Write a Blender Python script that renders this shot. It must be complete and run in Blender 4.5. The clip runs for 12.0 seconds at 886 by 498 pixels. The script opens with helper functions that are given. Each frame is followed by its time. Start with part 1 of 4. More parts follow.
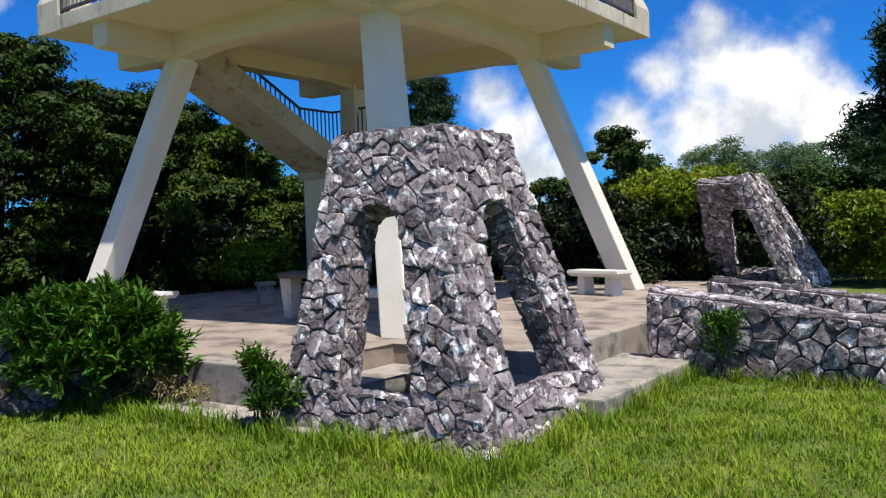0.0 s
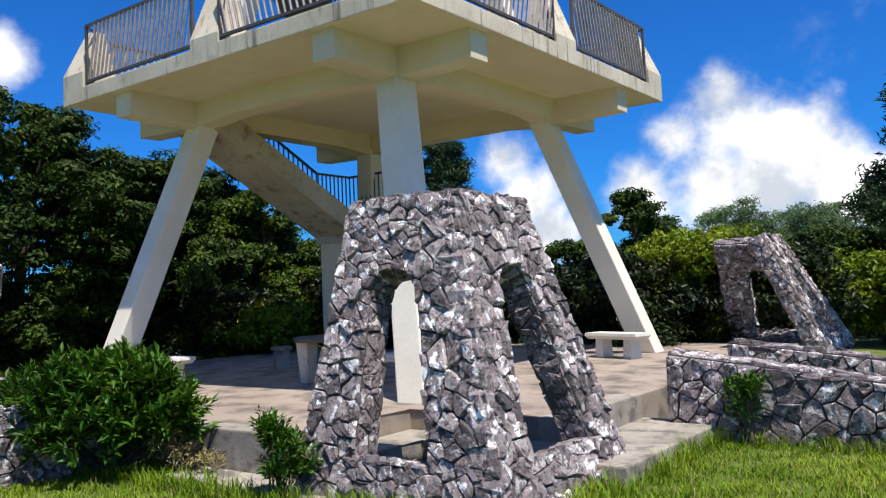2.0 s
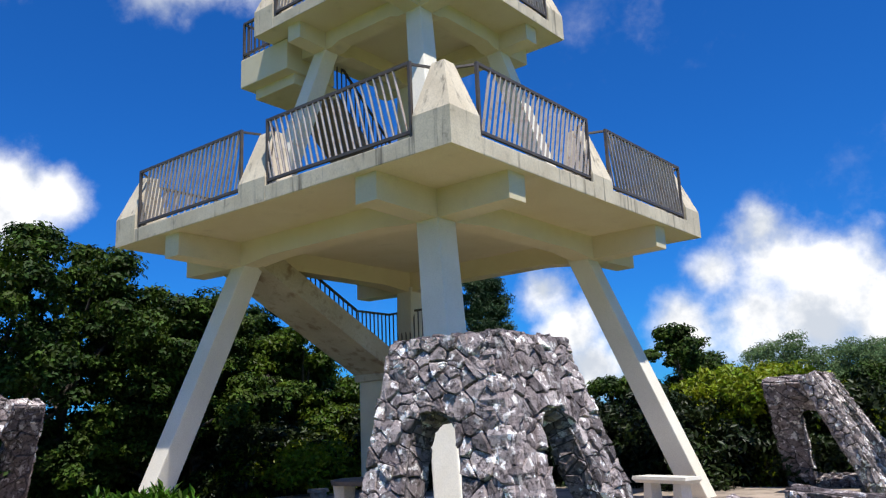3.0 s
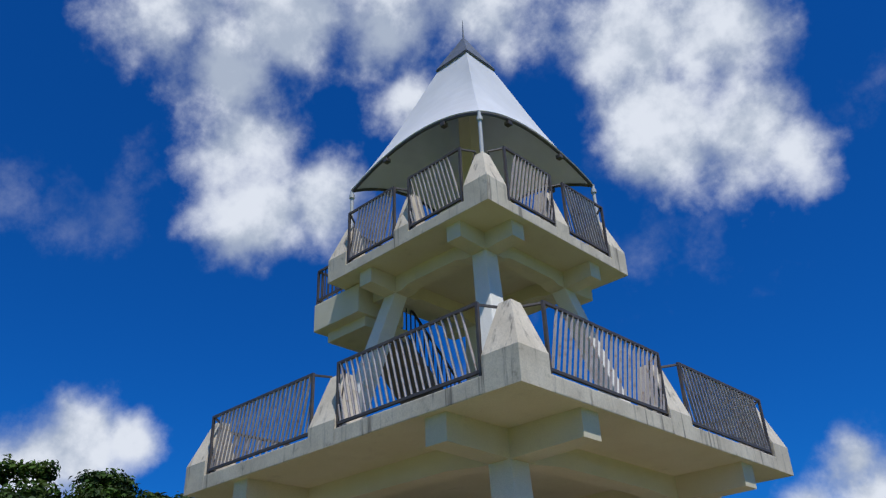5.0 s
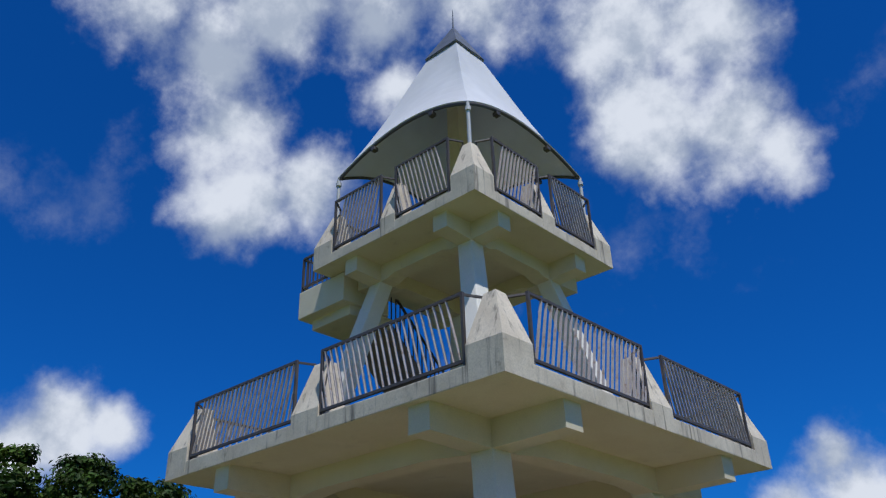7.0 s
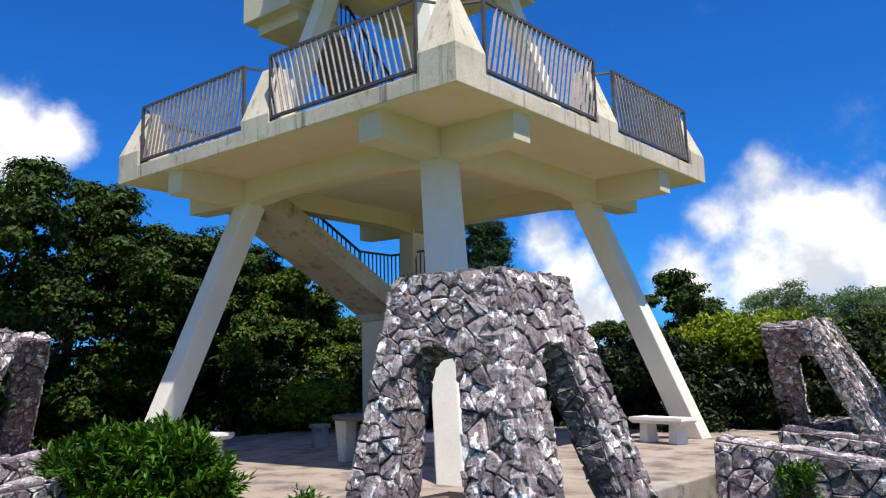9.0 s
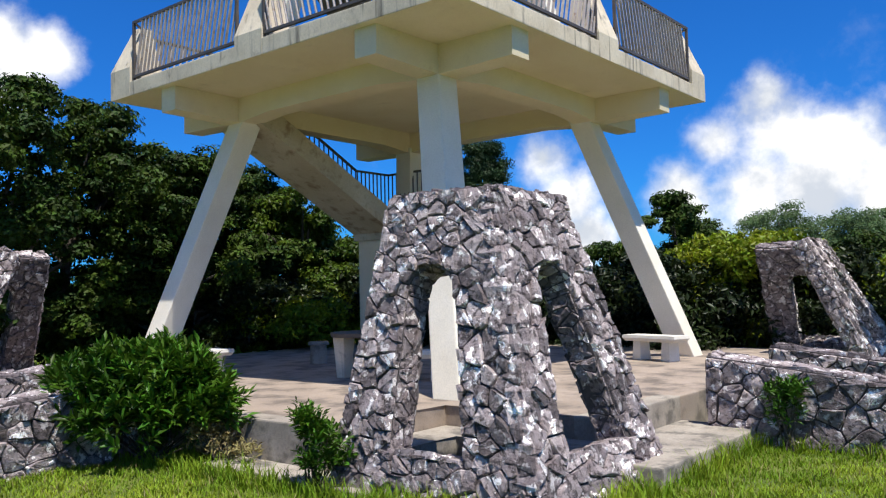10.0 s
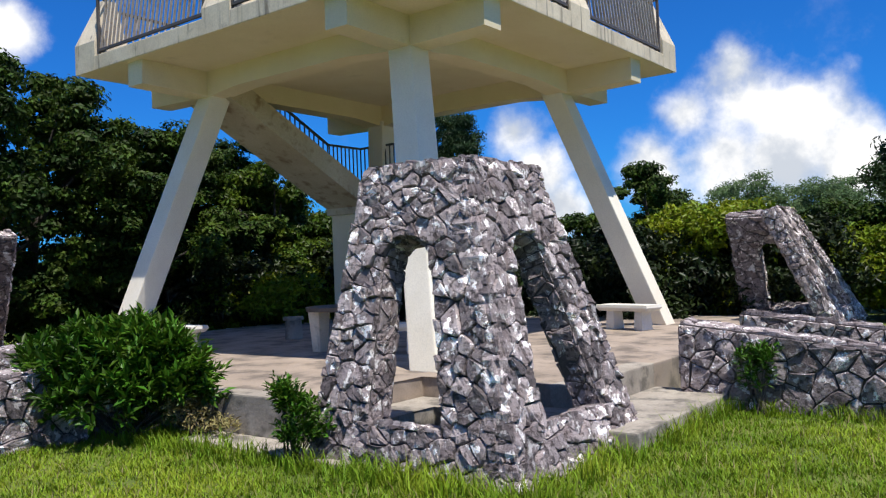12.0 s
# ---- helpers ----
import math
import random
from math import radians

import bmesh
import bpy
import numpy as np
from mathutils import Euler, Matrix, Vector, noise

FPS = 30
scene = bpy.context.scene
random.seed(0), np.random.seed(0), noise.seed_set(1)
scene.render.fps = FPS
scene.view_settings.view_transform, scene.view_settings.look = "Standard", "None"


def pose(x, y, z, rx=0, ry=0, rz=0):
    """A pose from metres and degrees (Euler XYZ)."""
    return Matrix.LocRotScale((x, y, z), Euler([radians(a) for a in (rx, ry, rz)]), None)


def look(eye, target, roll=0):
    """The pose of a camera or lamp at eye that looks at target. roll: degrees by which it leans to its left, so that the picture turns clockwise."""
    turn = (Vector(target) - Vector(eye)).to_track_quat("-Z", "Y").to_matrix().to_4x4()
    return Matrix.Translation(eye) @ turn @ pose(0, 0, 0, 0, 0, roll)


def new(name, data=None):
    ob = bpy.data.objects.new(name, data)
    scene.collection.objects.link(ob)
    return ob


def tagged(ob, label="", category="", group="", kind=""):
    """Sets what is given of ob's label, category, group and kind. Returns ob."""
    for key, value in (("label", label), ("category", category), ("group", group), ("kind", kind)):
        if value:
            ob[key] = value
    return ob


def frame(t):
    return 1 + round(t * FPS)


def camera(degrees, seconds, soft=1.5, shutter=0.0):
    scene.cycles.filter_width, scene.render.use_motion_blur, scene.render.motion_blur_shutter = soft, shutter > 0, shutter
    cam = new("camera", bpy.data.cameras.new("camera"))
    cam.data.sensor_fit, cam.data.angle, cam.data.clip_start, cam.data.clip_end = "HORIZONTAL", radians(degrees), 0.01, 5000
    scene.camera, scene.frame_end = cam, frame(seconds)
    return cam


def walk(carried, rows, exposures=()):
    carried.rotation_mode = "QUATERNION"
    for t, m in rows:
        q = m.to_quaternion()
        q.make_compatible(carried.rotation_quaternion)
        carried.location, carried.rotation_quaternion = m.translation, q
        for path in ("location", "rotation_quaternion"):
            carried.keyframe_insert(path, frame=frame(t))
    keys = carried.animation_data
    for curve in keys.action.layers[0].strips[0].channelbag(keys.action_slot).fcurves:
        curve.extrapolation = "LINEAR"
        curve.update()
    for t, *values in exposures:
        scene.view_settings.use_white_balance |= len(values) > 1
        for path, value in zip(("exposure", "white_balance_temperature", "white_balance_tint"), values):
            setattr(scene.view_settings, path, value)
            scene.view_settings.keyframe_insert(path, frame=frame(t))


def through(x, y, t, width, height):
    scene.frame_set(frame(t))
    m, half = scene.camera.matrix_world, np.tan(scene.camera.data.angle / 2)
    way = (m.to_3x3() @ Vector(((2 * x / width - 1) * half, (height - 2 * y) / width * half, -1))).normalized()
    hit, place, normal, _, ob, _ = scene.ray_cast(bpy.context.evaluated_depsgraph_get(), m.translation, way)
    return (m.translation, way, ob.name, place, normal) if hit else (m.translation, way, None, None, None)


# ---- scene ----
cam = camera(56.92, 12.0, 1.25)
PATH = [
    (0, pose(9.748, -11.401, 1.346, 88.41, 2.08, 35.44)),
    (0.5, pose(9.748, -11.401, 1.349, 88.28, 2.11, 35.38)),
    (1, pose(9.748, -11.401, 1.352, 89.07, 2.33, 35.23)),
    (1.5, pose(9.748, -11.401, 1.356, 89.71, 2.39, 35.97)),
    (2, pose(9.748, -11.401, 1.361, 92.83, 2.47, 36.59)),
    (2.5, pose(9.748, -11.401, 1.401, 96.91, 2.46, 37.73)),
    (3, pose(9.738, -11.409, 1.421, 102.33, 2.32, 39.31)),
    (3.5, pose(9.735, -11.412, 1.446, 107.31, 2.19, 41.75)),
    (3.7, pose(9.734, -11.413, 1.456, 109.32, 2.21, 41.86)),
    (5.3, pose(9.733, -11.415, 1.466, 119.76, 1.87, 44.51)),
    (5.5, pose(9.733, -11.415, 1.464, 119.92, 1.64, 44.33)),
    (6, pose(9.733, -11.415, 1.459, 120.48, 1.61, 44.17)),
    (6.5, pose(9.733, -11.415, 1.453, 120.50, 1.40, 43.95)),
    (7, pose(9.733, -11.415, 1.448, 118.26, 1.64, 42.95)),
    (7.2, pose(9.733, -11.415, 1.446, 115.88, 1.79, 42.72)),
    (8.8, pose(9.732, -11.414, 1.346, 100.32, 1.60, 39.73)),
    (9, pose(9.733, -11.413, 1.346, 98.48, 1.46, 39.33)),
    (9.5, pose(9.734, -11.412, 1.321, 95.40, 1.40, 39.59)),
    (10, pose(9.735, -11.411, 1.311, 92.98, 1.33, 39.11)),
    (10.5, pose(9.730, -11.415, 1.291, 91.54, 1.26, 37.82)),
    (11, pose(9.721, -11.422, 1.300, 90.71, 1.70, 38.03)),
    (11.5, pose(9.717, -11.425, 1.287, 90.72, 2.11, 37.98)),
    (12, pose(9.713, -11.428, 1.282, 91.14, 2.20, 37.22)),
]
walk(cam, PATH, exposures=[(0.0, 0.28, 6600, 9), (2.0, 0.35, 6600, 9), (3.5, 0.2, 6450, 9), (5.3, -0.36, 5800, 10), (7.2, -0.38, 5800, 10), (9.0, 0.4, 6600, 9), (10.0, 0.36, 6600, 9), (12.0, 0.28, 6600, 9)])

# ---- light: high sun from the front right, blue sky with cumulus ----
SUN = Vector((0.385, -0.16, 1.0)).normalized()
sun_data = bpy.data.lights.new("sun", "SUN")
sun_data.energy, sun_data.angle, sun_data.color = 5.0, radians(0.53), (1.0, 0.965, 0.91)
sun = new("sun", sun_data)
sun.matrix_world = look(SUN * 60, (0, 0, 0))

# directions and angular radii of the cumulus heaps
CLOUDS = [
    (-0.34, 0.926, 0.166, 0.038), (-0.283, 0.943, 0.176, 0.065), (-0.23, 0.962, 0.149, 0.065),
    (-0.182, 0.978, 0.101, 0.065), (-0.308, 0.945, 0.109, 0.065), (-0.38, 0.918, 0.111, 0.046),
    (-0.244, 0.964, 0.104, 0.068), (-0.139, 0.986, 0.095, 0.046), (-0.521, 0.839, 0.156, 0.042),
    (-0.503, 0.858, 0.108, 0.046), (-0.485, 0.872, 0.063, 0.042), (-0.672, 0.282, 0.685, 0.083),
    (-0.676, 0.356, 0.645, 0.091), (-0.697, 0.415, 0.585, 0.076), (-0.722, 0.464, 0.514, 0.072),
    (-0.678, 0.505, 0.535, 0.064), (-0.595, 0.396, 0.7, 0.087), (-0.531, 0.49, 0.691, 0.087),
    (-0.443, 0.545, 0.712, 0.08), (-0.553, 0.538, 0.637, 0.048), (-0.32, 0.678, 0.662, 0.076),
    (-0.253, 0.722, 0.644, 0.091), (-0.331, 0.745, 0.58, 0.083), (-0.26, 0.79, 0.556, 0.083),
    (-0.224, 0.823, 0.522, 0.052), (-0.894, 0.366, 0.258, 0.061),
    (-0.915, 0.324, 0.24, 0.053), (-0.874, 0.406, 0.268, 0.038), (-0.286, 0.935, 0.208, 0.038),
]


class Nodes:
    """A short way to write node trees."""

    def __init__(self, tree):
        self.tree = tree
        tree.nodes.clear()

    def add(self, kind, **settings):
        n = self.tree.nodes.new(kind)
        for key, value in settings.items():
            setattr(n, key, value)
        return n

    def put(self, socket, value):
        if hasattr(value, "is_output"):
            self.tree.links.new(value, socket)
        else:
            socket.default_value = value

    def math(self, op, a, b=0.0, c=0.0, clamp=False):
        n = self.add("ShaderNodeMath", operation=op, use_clamp=clamp)
        for s, v in zip(n.inputs, (a, b, c)):
            self.put(s, v)
        return n.outputs[0]

    def mix(self, fac, a, b, mode="MIX"):
        n = self.add("ShaderNodeMix", data_type="RGBA", blend_type=mode)
        self.put(n.inputs[0], fac)
        for s, v in zip((n.inputs[6], n.inputs[7]), (a, b)):
            self.put(s, (*v, 1.0) if isinstance(v, tuple) and len(v) == 3 else v)
        return n.outputs[2]

    def noise(self, vec, scale, detail=3.0, rough=0.55):
        n = self.add("ShaderNodeTexNoise")
        self.put(n.inputs["Vector"], vec)
        n.inputs["Scale"].default_value, n.inputs["Detail"].default_value, n.inputs["Roughness"].default_value = scale, detail, rough
        return n.outputs["Fac"]

    def ramp(self, fac, lo, hi, a=0.0, b=1.0):
        n = self.add("ShaderNodeMapRange", interpolation_type="SMOOTHSTEP")
        for s, v in zip(n.inputs, (fac, lo, hi, a, b)):
            self.put(s, v)
        return n.outputs[0]


def make_world():
    world = bpy.data.worlds.new("sky")
    scene.world = world
    world.use_nodes = True
    n = Nodes(world.node_tree)
    sky = n.add("ShaderNodeTexSky", sky_type="NISHITA", sun_disc=False)
    sky.sun_elevation, sky.sun_rotation = math.asin(SUN.z), math.atan2(SUN.x, SUN.y)
    sky.altitude, sky.air_density, sky.dust_density, sky.ozone_density = 200, 1.0, 0.3, 3.0
    way = n.add("ShaderNodeTexCoord").outputs["Generated"]
    heap = None
    for x, y, z, r in CLOUDS:
        d = n.add("ShaderNodeVectorMath", operation="DISTANCE")
        n.put(d.inputs[0], way)
        d.inputs[1].default_value = (x, y, z)
        near = n.math("MULTIPLY_ADD", d.outputs["Value"], -1.0 / r, 1.0)
        heap = near if heap is None else n.math("SMOOTH_MAX", heap, near, 0.25)
    puff = n.noise(way, 7.0, 10.0, 0.56)
    fine = n.noise(way, 24.0, 9.0, 0.6)
    rough = n.math("ADD", n.math("MULTIPLY_ADD", puff, 2.1, -0.98), n.math("MULTIPLY_ADD", fine, 0.9, -0.45))
    dens = n.math("ADD", heap, rough)
    # scattered unseen cumulus beyond the stretch over the tower, added for whiter fill light
    away = n.add("ShaderNodeVectorMath", operation="DISTANCE")
    n.put(away.inputs[0], way)
    away.inputs[1].default_value = (-0.58, 0.65, 0.49)
    rest = n.math("MULTIPLY", n.ramp(n.noise(way, 2.6, 9.0, 0.58), 0.53, 0.68), n.ramp(away.outputs["Value"], 0.75, 1.05))
    cover = n.math("MAXIMUM", n.ramp(dens, -0.12, 0.85), rest)
    wisp = n.math("MULTIPLY", n.ramp(n.noise(way, 5.0, 8.0, 0.62), 0.55, 0.8), 0.25)
    cover = n.math("MAXIMUM", cover, wisp, clamp=True)
    over = n.add("ShaderNodeVectorMath", operation="ADD")
    n.put(over.inputs[0], way)
    over.inputs[1].default_value = (0.012, -0.005, 0.045)
    # where the heap is thicker towards the sun, its near side lies in its own shade
    shade = n.ramp(n.math("SUBTRACT", n.noise(over.outputs[0], 7.0, 10.0, 0.56), puff), -0.11, 0.11)
    white = n.mix(shade, (11.4, 11.3, 11.3), (6.2, 6.7, 7.6))
    grade = n.mix(1.0, sky.outputs[0], (0.11, 0.60, 1.34), "MULTIPLY")
    bg = n.add("ShaderNodeBackground")
    n.put(bg.inputs["Color"], n.mix(cover, grade, white))
    bg.inputs["Strength"].default_value = 0.085
    out = n.add("ShaderNodeOutputWorld")
    n.put(out.inputs["Surface"], bg.outputs[0])


make_world()


# ---- materials ----
def material(name, base, second, scale=3.0, rough=0.8, bump=0.3, grain=40.0, metal=0.0, stain=None, stain_at=(0.55, 0.75), vary=0.0, island=0.0, relief=0.01, extra=None, streak=None):
    """A surface of two tones in broad patches with fine grain, optional stains, and a random shift per piece."""
    m = bpy.data.materials.new(name)
    m.use_nodes = True
    n = Nodes(m.node_tree)
    pos = n.add("ShaderNodeNewGeometry").outputs["Position"]
    big = n.noise(pos, scale, 5.0)
    fine = n.noise(pos, grain, 6.0, 0.65)
    col = n.mix(n.ramp(big, 0.32, 0.68), base, second)
    col = n.mix(n.math("MULTIPLY", n.ramp(fine, 0.35, 0.7), 0.35), col, tuple(c * 0.55 for c in base))
    if stain:
        col = n.mix(n.math("MULTIPLY", n.ramp(n.noise(pos, scale * 2.3, 8.0, 0.62), *stain_at), 0.85), col, stain)
    if extra:
        colour, zoom, lo, hi = extra
        col = n.mix(n.ramp(n.noise(pos, zoom, 7.0, 0.65), lo, hi), col, colour)
    if streak:
        # rain streaks: long downward, narrow sideways
        colour, lo, hi = streak
        thin = n.add("ShaderNodeVectorMath", operation="MULTIPLY")
        n.put(thin.inputs[0], pos)
        thin.inputs[1].default_value = (7.0, 7.0, 0.5)
        col = n.mix(n.math("MULTIPLY", n.ramp(n.noise(thin.outputs[0], 1.0, 5.0, 0.6), lo, hi), 0.8), col, colour)
    if vary or island:
        r = n.add("ShaderNodeObjectInfo").outputs["Random"] if vary else n.add("ShaderNodeNewGeometry").outputs["Random Per Island"]
        hsv = n.add("ShaderNodeHueSaturation")
        n.put(hsv.inputs["Color"], col)
        a = vary or island
        n.put(hsv.inputs["Value"], n.math("MULTIPLY_ADD", r, 2 * a, 1 - a))
        n.put(hsv.inputs["Hue"], n.math("MULTIPLY_ADD", r, 0.03, 0.485))
        col = hsv.outputs[0]
    b = n.add("ShaderNodeBsdfPrincipled")
    n.put(b.inputs["Base Color"], col)
    b.inputs["Metallic"].default_value = metal
    n.put(b.inputs["Roughness"], n.math("MULTIPLY_ADD", fine, 0.25, rough - 0.12))
    if bump:
        bp = n.add("ShaderNodeBump")
        bp.inputs["Strength"].default_value, bp.inputs["Distance"].default_value = bump, relief
        n.put(bp.inputs["Height"], n.math("ADD", fine, n.math("MULTIPLY", big, 1.5)))
        n.put(b.inputs["Normal"], bp.outputs[0])
    out = n.add("ShaderNodeOutputMaterial")
    n.put(out.inputs["Surface"], b.outputs[0])
    return m


def leaf_material(name, dark, light, island=0.35, through=0.3, rough=0.42):
    """Leaves: two greens in patches, each leaf its own tone, some light coming through."""
    m = bpy.data.materials.new(name)
    m.use_nodes = True
    n = Nodes(m.node_tree)
    geo = n.add("ShaderNodeNewGeometry")
    pos, r = geo.outputs["Position"], geo.outputs["Random Per Island"]
    col = n.mix(n.ramp(n.noise(pos, 0.9, 4.0), 0.35, 0.7), dark, light)
    hsv = n.add("ShaderNodeHueSaturation")
    n.put(hsv.inputs["Color"], col)
    n.put(hsv.inputs["Value"], n.math("MULTIPLY_ADD", r, 2 * island, 1 - island))
    n.put(hsv.inputs["Hue"], n.math("MULTIPLY_ADD", r, 0.04, 0.48))
    b = n.add("ShaderNodeBsdfPrincipled")
    n.put(b.inputs["Base Color"], hsv.outputs[0])
    b.inputs["Roughness"].default_value = rough
    b.inputs["Specular IOR Level"].default_value = 0.18
    t = n.add("ShaderNodeBsdfTranslucent")
    n.put(t.inputs["Color"], hsv.outputs[0])
    mixed = n.add("ShaderNodeMixShader")
    mixed.inputs[0].default_value = through
    n.put(mixed.inputs[1], b.outputs[0])
    n.put(mixed.inputs[2], t.outputs[0])
    out = n.add("ShaderNodeOutputMaterial")
    n.put(out.inputs["Surface"], mixed.outputs[0])
    return m


# Yellower than LEG: warm bounce under the slabs is put into the colour
CONCRETE = material("cream_paint_with_warm_bounce", (0.74, 0.63, 0.42), (0.79, 0.69, 0.49), 1.2, 0.75, 0.15, 60, stain=(0.50, 0.41, 0.27), stain_at=(0.58, 0.86), streak=((0.42, 0.35, 0.25), 0.66, 0.86))
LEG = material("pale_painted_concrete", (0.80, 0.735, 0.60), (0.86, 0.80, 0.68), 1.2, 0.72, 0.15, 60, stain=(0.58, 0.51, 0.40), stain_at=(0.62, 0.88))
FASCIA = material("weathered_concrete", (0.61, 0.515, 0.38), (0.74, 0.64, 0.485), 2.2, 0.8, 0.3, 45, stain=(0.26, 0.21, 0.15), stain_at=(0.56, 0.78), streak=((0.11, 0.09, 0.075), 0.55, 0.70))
# Unseen deck tops, darkened to cut the bounce onto soffits above
DECK = material("low_bounce_deck", (0.11, 0.095, 0.075), (0.17, 0.145, 0.115), 1.8, 0.9, 0.3, 45, stain=(0.06, 0.055, 0.045), stain_at=(0.5, 0.7))
PLAZA = material("plaza_concrete", (0.31, 0.245, 0.19), (0.42, 0.335, 0.265), 0.8, 0.88, 0.4, 50, stain=(0.11, 0.09, 0.073), stain_at=(0.44, 0.66), extra=((0.09, 0.075, 0.062), 2.2, 0.60, 0.78))
STEP = material("step_concrete", (0.29, 0.25, 0.205), (0.42, 0.37, 0.305), 1.6, 0.9, 0.5, 40, stain=(0.10, 0.09, 0.075), stain_at=(0.46, 0.66))
STONE = material("limestone", (0.27, 0.211, 0.208), (0.47, 0.395, 0.39), 7.0, 0.88, 1.0, 55, stain=(0.05, 0.036, 0.036), stain_at=(0.50, 0.62), vary=0.62, relief=0.03, extra=((0.95, 0.89, 0.87), 9.0, 0.55, 0.61))
MORTAR = material("dark_mortar", (0.06, 0.05, 0.048), (0.12, 0.10, 0.096), 8.0, 0.95, 0.8, 50)
METAL = material("dark_bronze_paint", (0.075, 0.06, 0.05), (0.11, 0.09, 0.075), 4.0, 0.5, 0.1, 80)
# Pale base colour stands in for the sun's glint on dark bronze bars
BARS = material("sun_glint_bronze_bars", (0.55, 0.46, 0.385), (0.64, 0.56, 0.49), 5.0, 0.38, 0.1, 80, metal=0.2, stain=(0.38, 0.24, 0.14), stain_at=(0.50, 0.70))
STAIR = material("stained_stair_concrete", (0.50, 0.42, 0.29), (0.60, 0.52, 0.38), 1.5, 0.8, 0.2, 45, stain=(0.24, 0.15, 0.08), stain_at=(0.5, 0.7))
# Darker and browner than STAIR; used on the upper flight
STAIR_BROWN = material("dark_brown_stair", (0.20, 0.135, 0.09), (0.27, 0.19, 0.13), 2.0, 0.7, 0.2, 45)
STEEL = material("galvanised_steel", (0.55, 0.54, 0.5), (0.64, 0.62, 0.58), 6.0, 0.5, 0.05, 80, metal=0.1)
CAP = material("grey_metal_sheet", (0.16, 0.17, 0.18), (0.22, 0.23, 0.25), 3.0, 0.5, 0.05, 60, metal=0.4)
MEMBRANE = leaf_material("white_membrane", (0.74, 0.73, 0.72), (0.81, 0.80, 0.79), 0.0, 0.22, 0.6)
WHITE_STONE = material("pale_bench_stone", (0.66, 0.62, 0.54), (0.76, 0.72, 0.64), 3.0, 0.75, 0.25, 50, stain=(0.4, 0.37, 0.32), stain_at=(0.6, 0.85))
DARK_TOP = material("dark_table_stone", (0.07, 0.06, 0.055), (0.12, 0.10, 0.09), 5.0, 0.6, 0.2, 50)
SOIL = material("grassy_soil", (0.085, 0.125, 0.014), (0.15, 0.18, 0.024), 1.4, 0.95, 0.8, 30, stain=(0.12, 0.09, 0.05), stain_at=(0.6, 0.8), relief=0.03)
BARK = material("bark", (0.07, 0.055, 0.045), (0.13, 0.11, 0.09), 6.0, 0.95, 1.0, 40, relief=0.03)
GRASS = leaf_material("grass_blades", (0.14, 0.222, 0.012), (0.28, 0.355, 0.026), 0.38, 0.3, 0.55)
DRY = leaf_material("dry_grass_blades", (0.26, 0.22, 0.09), (0.20, 0.16, 0.07), 0.3, 0.2, 0.6)
LEAF_DARK = leaf_material("dark_tree_leaves", (0.016, 0.036, 0.005), (0.064, 0.102, 0.010), 0.5, 0.17, 0.6)
LEAF_MID = leaf_material("mid_green_leaves", (0.028, 0.058, 0.006), (0.095, 0.14, 0.012), 0.4, 0.25)
LEAF_LIME = leaf_material("yellow_green_leaves", (0.095, 0.145, 0.008), (0.26, 0.295, 0.014), 0.4, 0.3)
LEAF_BUSH = leaf_material("bush_leaves", (0.030, 0.080, 0.006), (0.070, 0.148, 0.012), 0.45, 0.16, 0.42)
LEAF_FAR = leaf_material("feathery_leaves", (0.09, 0.15, 0.06), (0.15, 0.22, 0.09), 0.3, 0.3)
# Near-black green: the shade under the trees is painted into the leaf colour
LEAF_DEEP = leaf_material("shade_darkened_leaves", (0.008, 0.015, 0.004), (0.024, 0.036, 0.008), 0.45, 0.1)
PINE = leaf_material("pine_needles", (0.02, 0.045, 0.018), (0.05, 0.085, 0.03), 0.4, 0.15)


# ---- helpers for meshes ----
def world_spot(ob):
    p = Vector((0, 0, 0))
    while ob is not None:
        p, ob = p + ob.location, ob.parent
    return p


def mesh_of(name, verts, faces, mat, smooth=False):
    me = bpy.data.meshes.new(name)
    me.from_pydata([tuple(v) for v in verts], [], faces)
    me.materials.append(mat)
    if smooth:
        me.shade_smooth()
    me.update()
    return me


def part(name, bm, mat, parent, label="", smooth=False):
    """Links a bmesh, given in the place's coordinates, as one mesh under a thing or a part."""
    base = world_spot(parent) if parent else Vector((0, 0, 0))
    bmesh.ops.translate(bm, verts=bm.verts, vec=-base)
    bmesh.ops.recalc_face_normals(bm, faces=bm.faces)
    me = bpy.data.meshes.new(name)
    bm.to_mesh(me)
    bm.free()
    me.materials.append(mat)
    if smooth:
        me.shade_smooth()
    ob = new(name, me)
    ob.parent = parent
    if label:
        tagged(ob, label)
    return ob


def thing(name, spot, label, category, group="", kind=""):
    ob = new(name)
    ob.location = spot
    ob.empty_display_size = 0.2
    return tagged(ob, label, category, group, kind)


def frustum(bottom, top, bevel=0.0, bm=None):
    """A solid between two rings of equal length."""
    bm = bm or bmesh.new()
    lo = [bm.verts.new(v) for v in bottom]
    hi = [bm.verts.new(v) for v in top]
    n = len(lo)
    fs = [bm.faces.new([lo[i], lo[(i + 1) % n], hi[(i + 1) % n], hi[i]]) for i in range(n)]
    fs += [bm.faces.new(lo[::-1]), bm.faces.new(hi)]
    if bevel:
        es = list({e for f in fs for e in f.edges})
        bmesh.ops.bevel(bm, geom=es, offset=bevel, segments=2, affect="EDGES", profile=0.6)
    return bm


def square(cx, cy, h, z, k=None):
    k = h if k is None else k
    return [(cx - h, cy - k, z), (cx + h, cy - k, z), (cx + h, cy + k, z), (cx - h, cy + k, z)]


